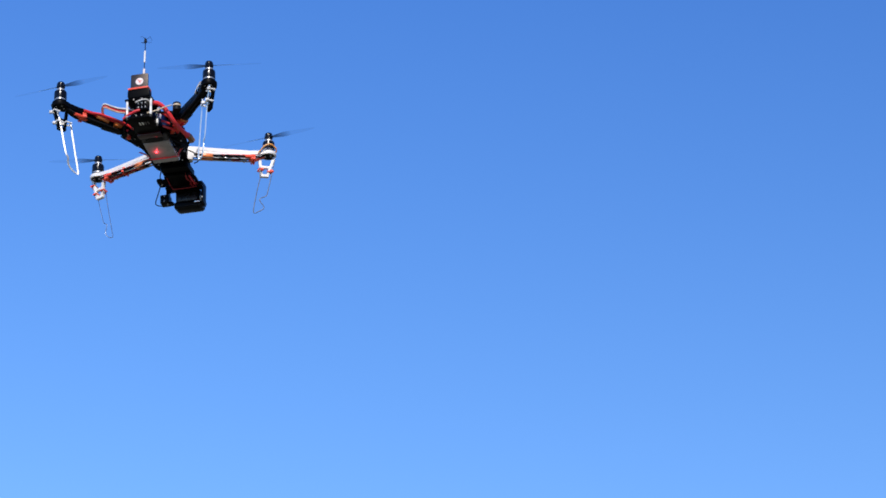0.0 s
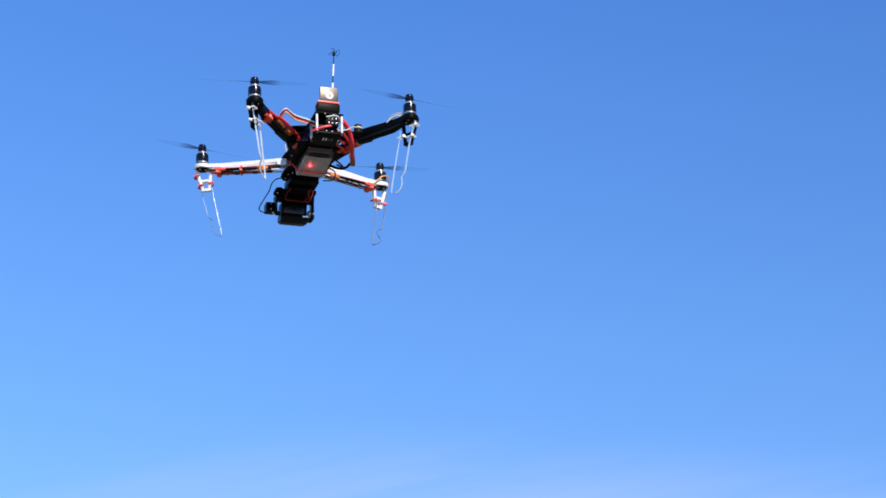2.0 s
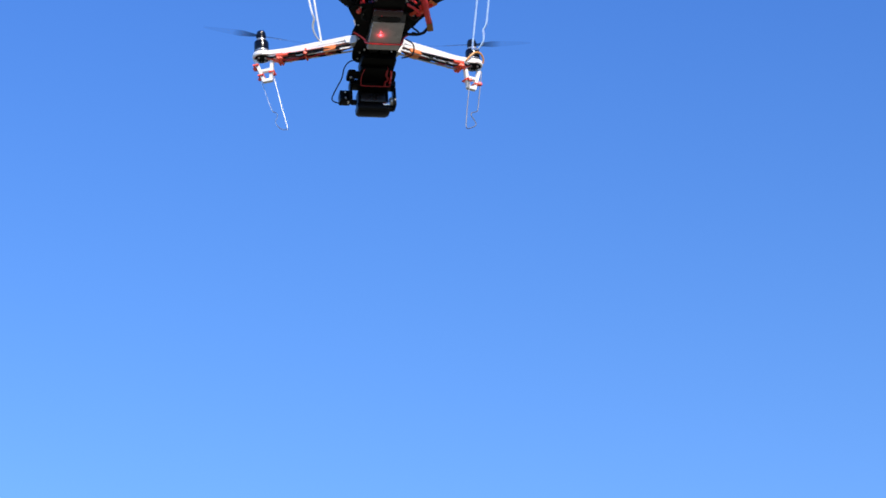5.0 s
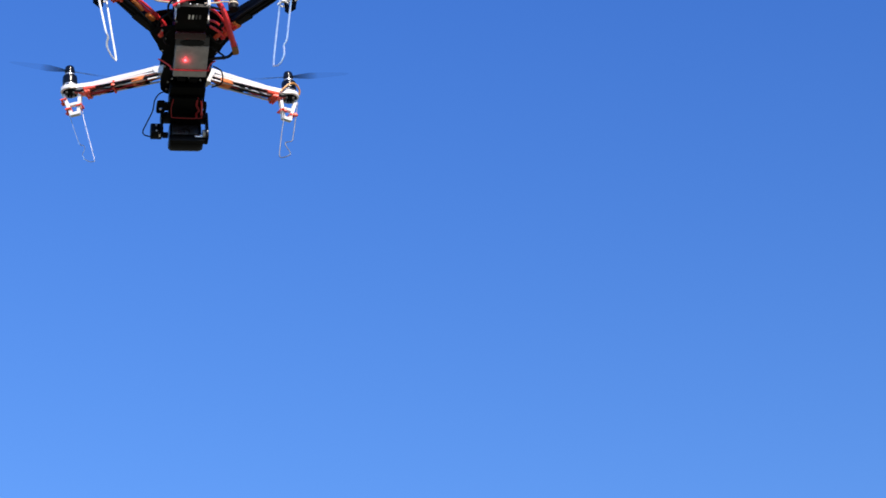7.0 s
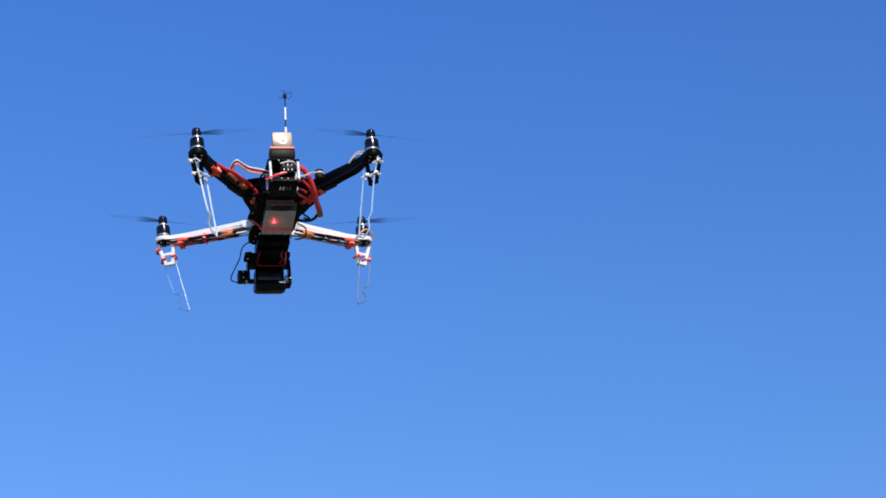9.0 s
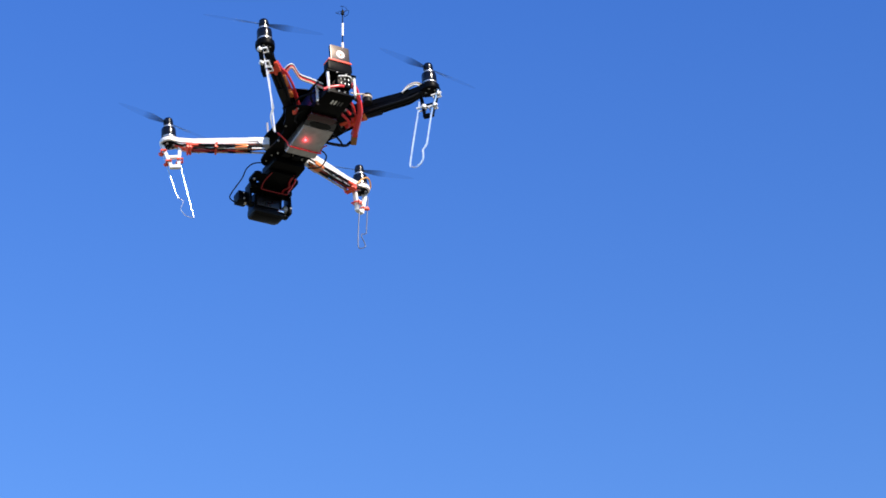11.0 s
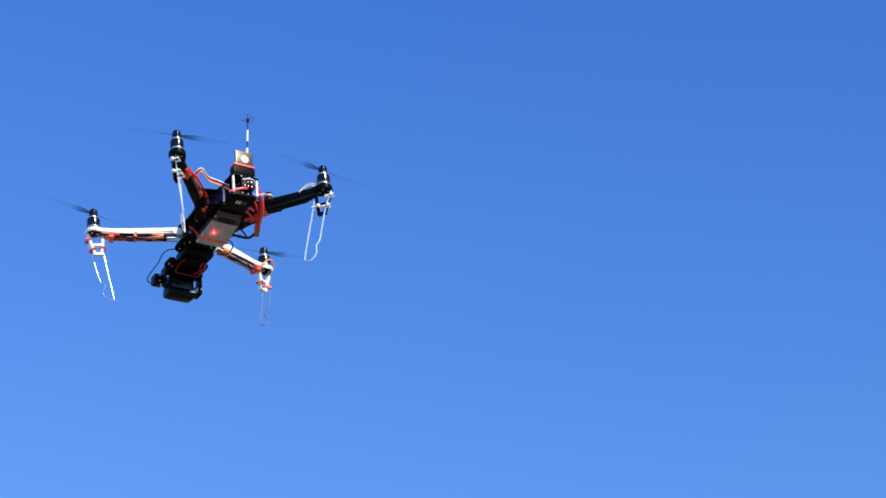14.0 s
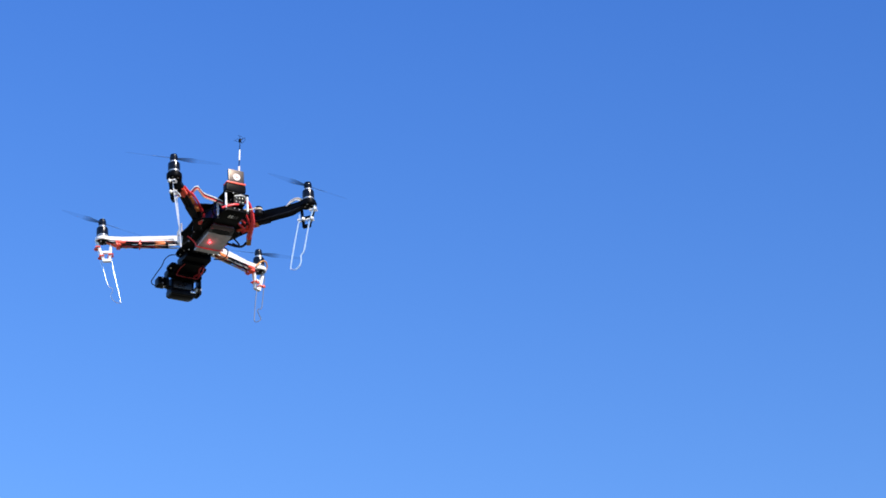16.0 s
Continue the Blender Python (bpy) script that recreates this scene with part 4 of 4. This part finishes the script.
for x, side in ((-0.0350, -1), (0.0325, 1)):
    ear(x, 0.1440, side)
bm = bmesh.new()
tube(bm, [(0.031, 0.122, -0.0868), (0.0325, 0.145, -0.0872), (0.0325, 0.1570, -0.0905), (0.029, 0.1615, -0.0915), (-0.012, 0.1615, -0.0915), (-0.0165, 0.157, -0.0905), (-0.018, 0.140, -0.0872), (-0.016, 0.120, -0.0868)], 0.0008, seg=6, steps=3)
centre("red_cord", bm, M_DARKRED, gimbal, "thin red cord round the plate")
bm = bmesh.new()
tube(bm, [(0.030, 0.124, -0.0790), (0.0335, 0.140, -0.0800), (0.0320, 0.150, -0.0865), (0.0345, 0.160, -0.0850), (0.0330, 0.168, -0.0820)], 0.0013, seg=7)
centre("flank_lead", bm, M_DARKRED, gimbal, "thin red lead")
bm = bmesh.new()
tube(bm, [(0.0240, 0.118, -0.0830), (0.0225, 0.132, -0.0880), (0.0270, 0.143, -0.0895), (0.0235, 0.154, -0.0890), (0.0255, 0.166, -0.0870)], 0.0017, seg=7)
centre("flank_lead", bm, M_DARKRED, gimbal, "red lead down the mount's side")
bm = bmesh.new()
tube(bm, [(0.0285, 0.122, -0.0840), (0.0305, 0.130, -0.0885), (0.0310, 0.138, -0.0895), (0.0318, 0.146, -0.0900), (0.0310, 0.154, -0.0900)], 0.0011, seg=7)
centre("flank_lead", bm, M_RED, gimbal, "red lead winding beside the mount")
# yoke: cross bar, one side arm, roll motor
bm = bmesh.new()
box(bm, (0.0050, 0.1730, -0.0830), (0.0780, 0.020, 0.0110), 0.0025)
box(bm, (0.0425, 0.1790, -0.1000), (0.0042, 0.021, 0.044), 0.0015)
box(bm, (-0.0315, 0.1770, -0.0960), (0.0042, 0.018, 0.036), 0.0015)
box(bm, (-0.0260, 0.1810, -0.1125), (0.0100, 0.010, 0.006), 0.0015)
box(bm, (0.0395, 0.1850, -0.1200), (0.0080, 0.010, 0.006), 0.0015)
yoke = centre("yoke", bm, M_CAM, gimbal)
bm = bmesh.new()
lathe(bm, (0.0380, 0.1830, -0.1080), [(0.0068, -0.003), (0.0080, -0.002), (0.0080, 0.002), (0.0068, 0.003)], 24, Matrix.Rotation(radians(90), 3, "Y"))
centre("tilt_motor", bm, M_PIN, yoke, "grey metal tilt motor")
bm = bmesh.new()
box(bm, (-0.0400, 0.1880, -0.1000), (0.0190, 0.0200, 0.0185), 0.002)
servo = centre("roll_motor", bm, M_CAM, gimbal)
bm = bmesh.new()
lathe(bm, (-0.0320, 0.1860, -0.1080), [(0.0035, -0.004), (0.0042, 0.0), (0.0035, 0.004)], 14, Matrix.Rotation(radians(90), 3, "Y"))
centre("roll_shaft", bm, M_STEEL, servo, "metal shaft")
bm = bmesh.new()
tube(bm, [(-0.046, 0.188, -0.1110), (-0.058, 0.188, -0.1080), (-0.0615, 0.187, -0.1010), (-0.054, 0.180, -0.0860), (-0.046, 0.170, -0.0720), (-0.043, 0.158, -0.0600), (-0.036, 0.145, -0.0560), (-0.024, 0.132, -0.0600)], 0.0011, seg=7)
centre("signal_cable", bm, M_BLKWIRE, gimbal, "thin black signal cable")
CAM_TURN = Matrix.Rotation(radians(6), 3, "X")
bm = bmesh.new()
box(bm, (0.0080, 0.1960, -0.1045), (0.0530, 0.0270, 0.0400), 0.005, CAM_TURN)
action_camera = centre("action_camera", bm, M_CAM, gimbal, "black action camera")
bm = bmesh.new()
box(bm, (0.0085, 0.1935, -0.1165), (0.0570, 0.0300, 0.0130), 0.003, CAM_TURN)
centre("camera_door", bm, M_CAM, action_camera)
bm = bmesh.new()
box(bm, (0.0070, 0.1815, -0.1010), (0.0420, 0.0030, 0.0170), 0.0012, CAM_TURN)
centre("back_screen", bm, M_SCREEN, action_camera, "glossy dark rear screen")
bm = bmesh.new()
lathe(bm, (0.0250, 0.2090, -0.1040), [(0.0120, -0.001), (0.0120, 0.006), (0.0100, 0.0072)], 24, Matrix.Rotation(radians(-90), 3, "X"))
lens = centre("lens_ring", bm, M_CAM, action_camera)
bm = bmesh.new()
lathe(bm, (0.0250, 0.2160, -0.1040), [(0.0090, 0.0), (0.0080, 0.0016), (0.0040, 0.0026)], 24, Matrix.Rotation(radians(-90), 3, "X"))
centre("lens", bm, M_LENS, lens)
# steel sliver added as the glint on the door's glossy corner
bm = bmesh.new()
box(bm, (0.0290, 0.1780, -0.1150), (0.0120, 0.0022, 0.0046), 0.0009, CAM_TURN)
centre("corner_glint", bm, M_STEEL, action_camera, "bright metal sliver as a glint on the camera's corner")

# small fittings on the camera and its mount
for x, z in ((-0.0140, -0.0890), (0.0060, -0.0885), (0.0300, -0.0905)):
    bm = bmesh.new()
    box(bm, (x, 0.1800, z), (0.0070, 0.0024, 0.0026), 0.0006, CAM_TURN)
    centre("latch_rib", bm, M_CAM, action_camera)
for x in (-0.0100, 0.0080, 0.0240):
    bm = bmesh.new()
    slab(bm, rounded(x - 0.0060, 0.1840, x + 0.0060, 0.2030, 0.0020, 3), flat, -0.1238, -0.1222, 0.0004)
    centre("door_panel", bm, M_SCREEN, action_camera, "glossy black panel")
for x, y, z in ((-0.0315, 0.1680, -0.0870), (0.0425, 0.1690, -0.0870), (0.0425, 0.1690, -0.1120), (-0.0400, 0.1778, -0.0950), (-0.0400, 0.1778, -0.1060)):
    bm = bmesh.new()
    lathe(bm, (x, y, z), [(0.0008, -0.0014), (0.0016, -0.0009), (0.0016, 0.0006)], 8, Matrix.Rotation(radians(-90), 3, "X"))
    centre("screw", bm, M_PIN, yoke, "small steel screw")
for x, y in ((-0.0350, 0.1480), (0.0325, 0.1480)):
    bm = bmesh.new()
    lathe(bm, (x, y, 0), [(0.0008, -0.0862), (0.0015, -0.0858), (0.0015, -0.0800), (0.0018, -0.0795), (0.0018, -0.0780)], 10)
    centre("damper_pin", bm, M_WTIE, low_plate, "pale damper pin")
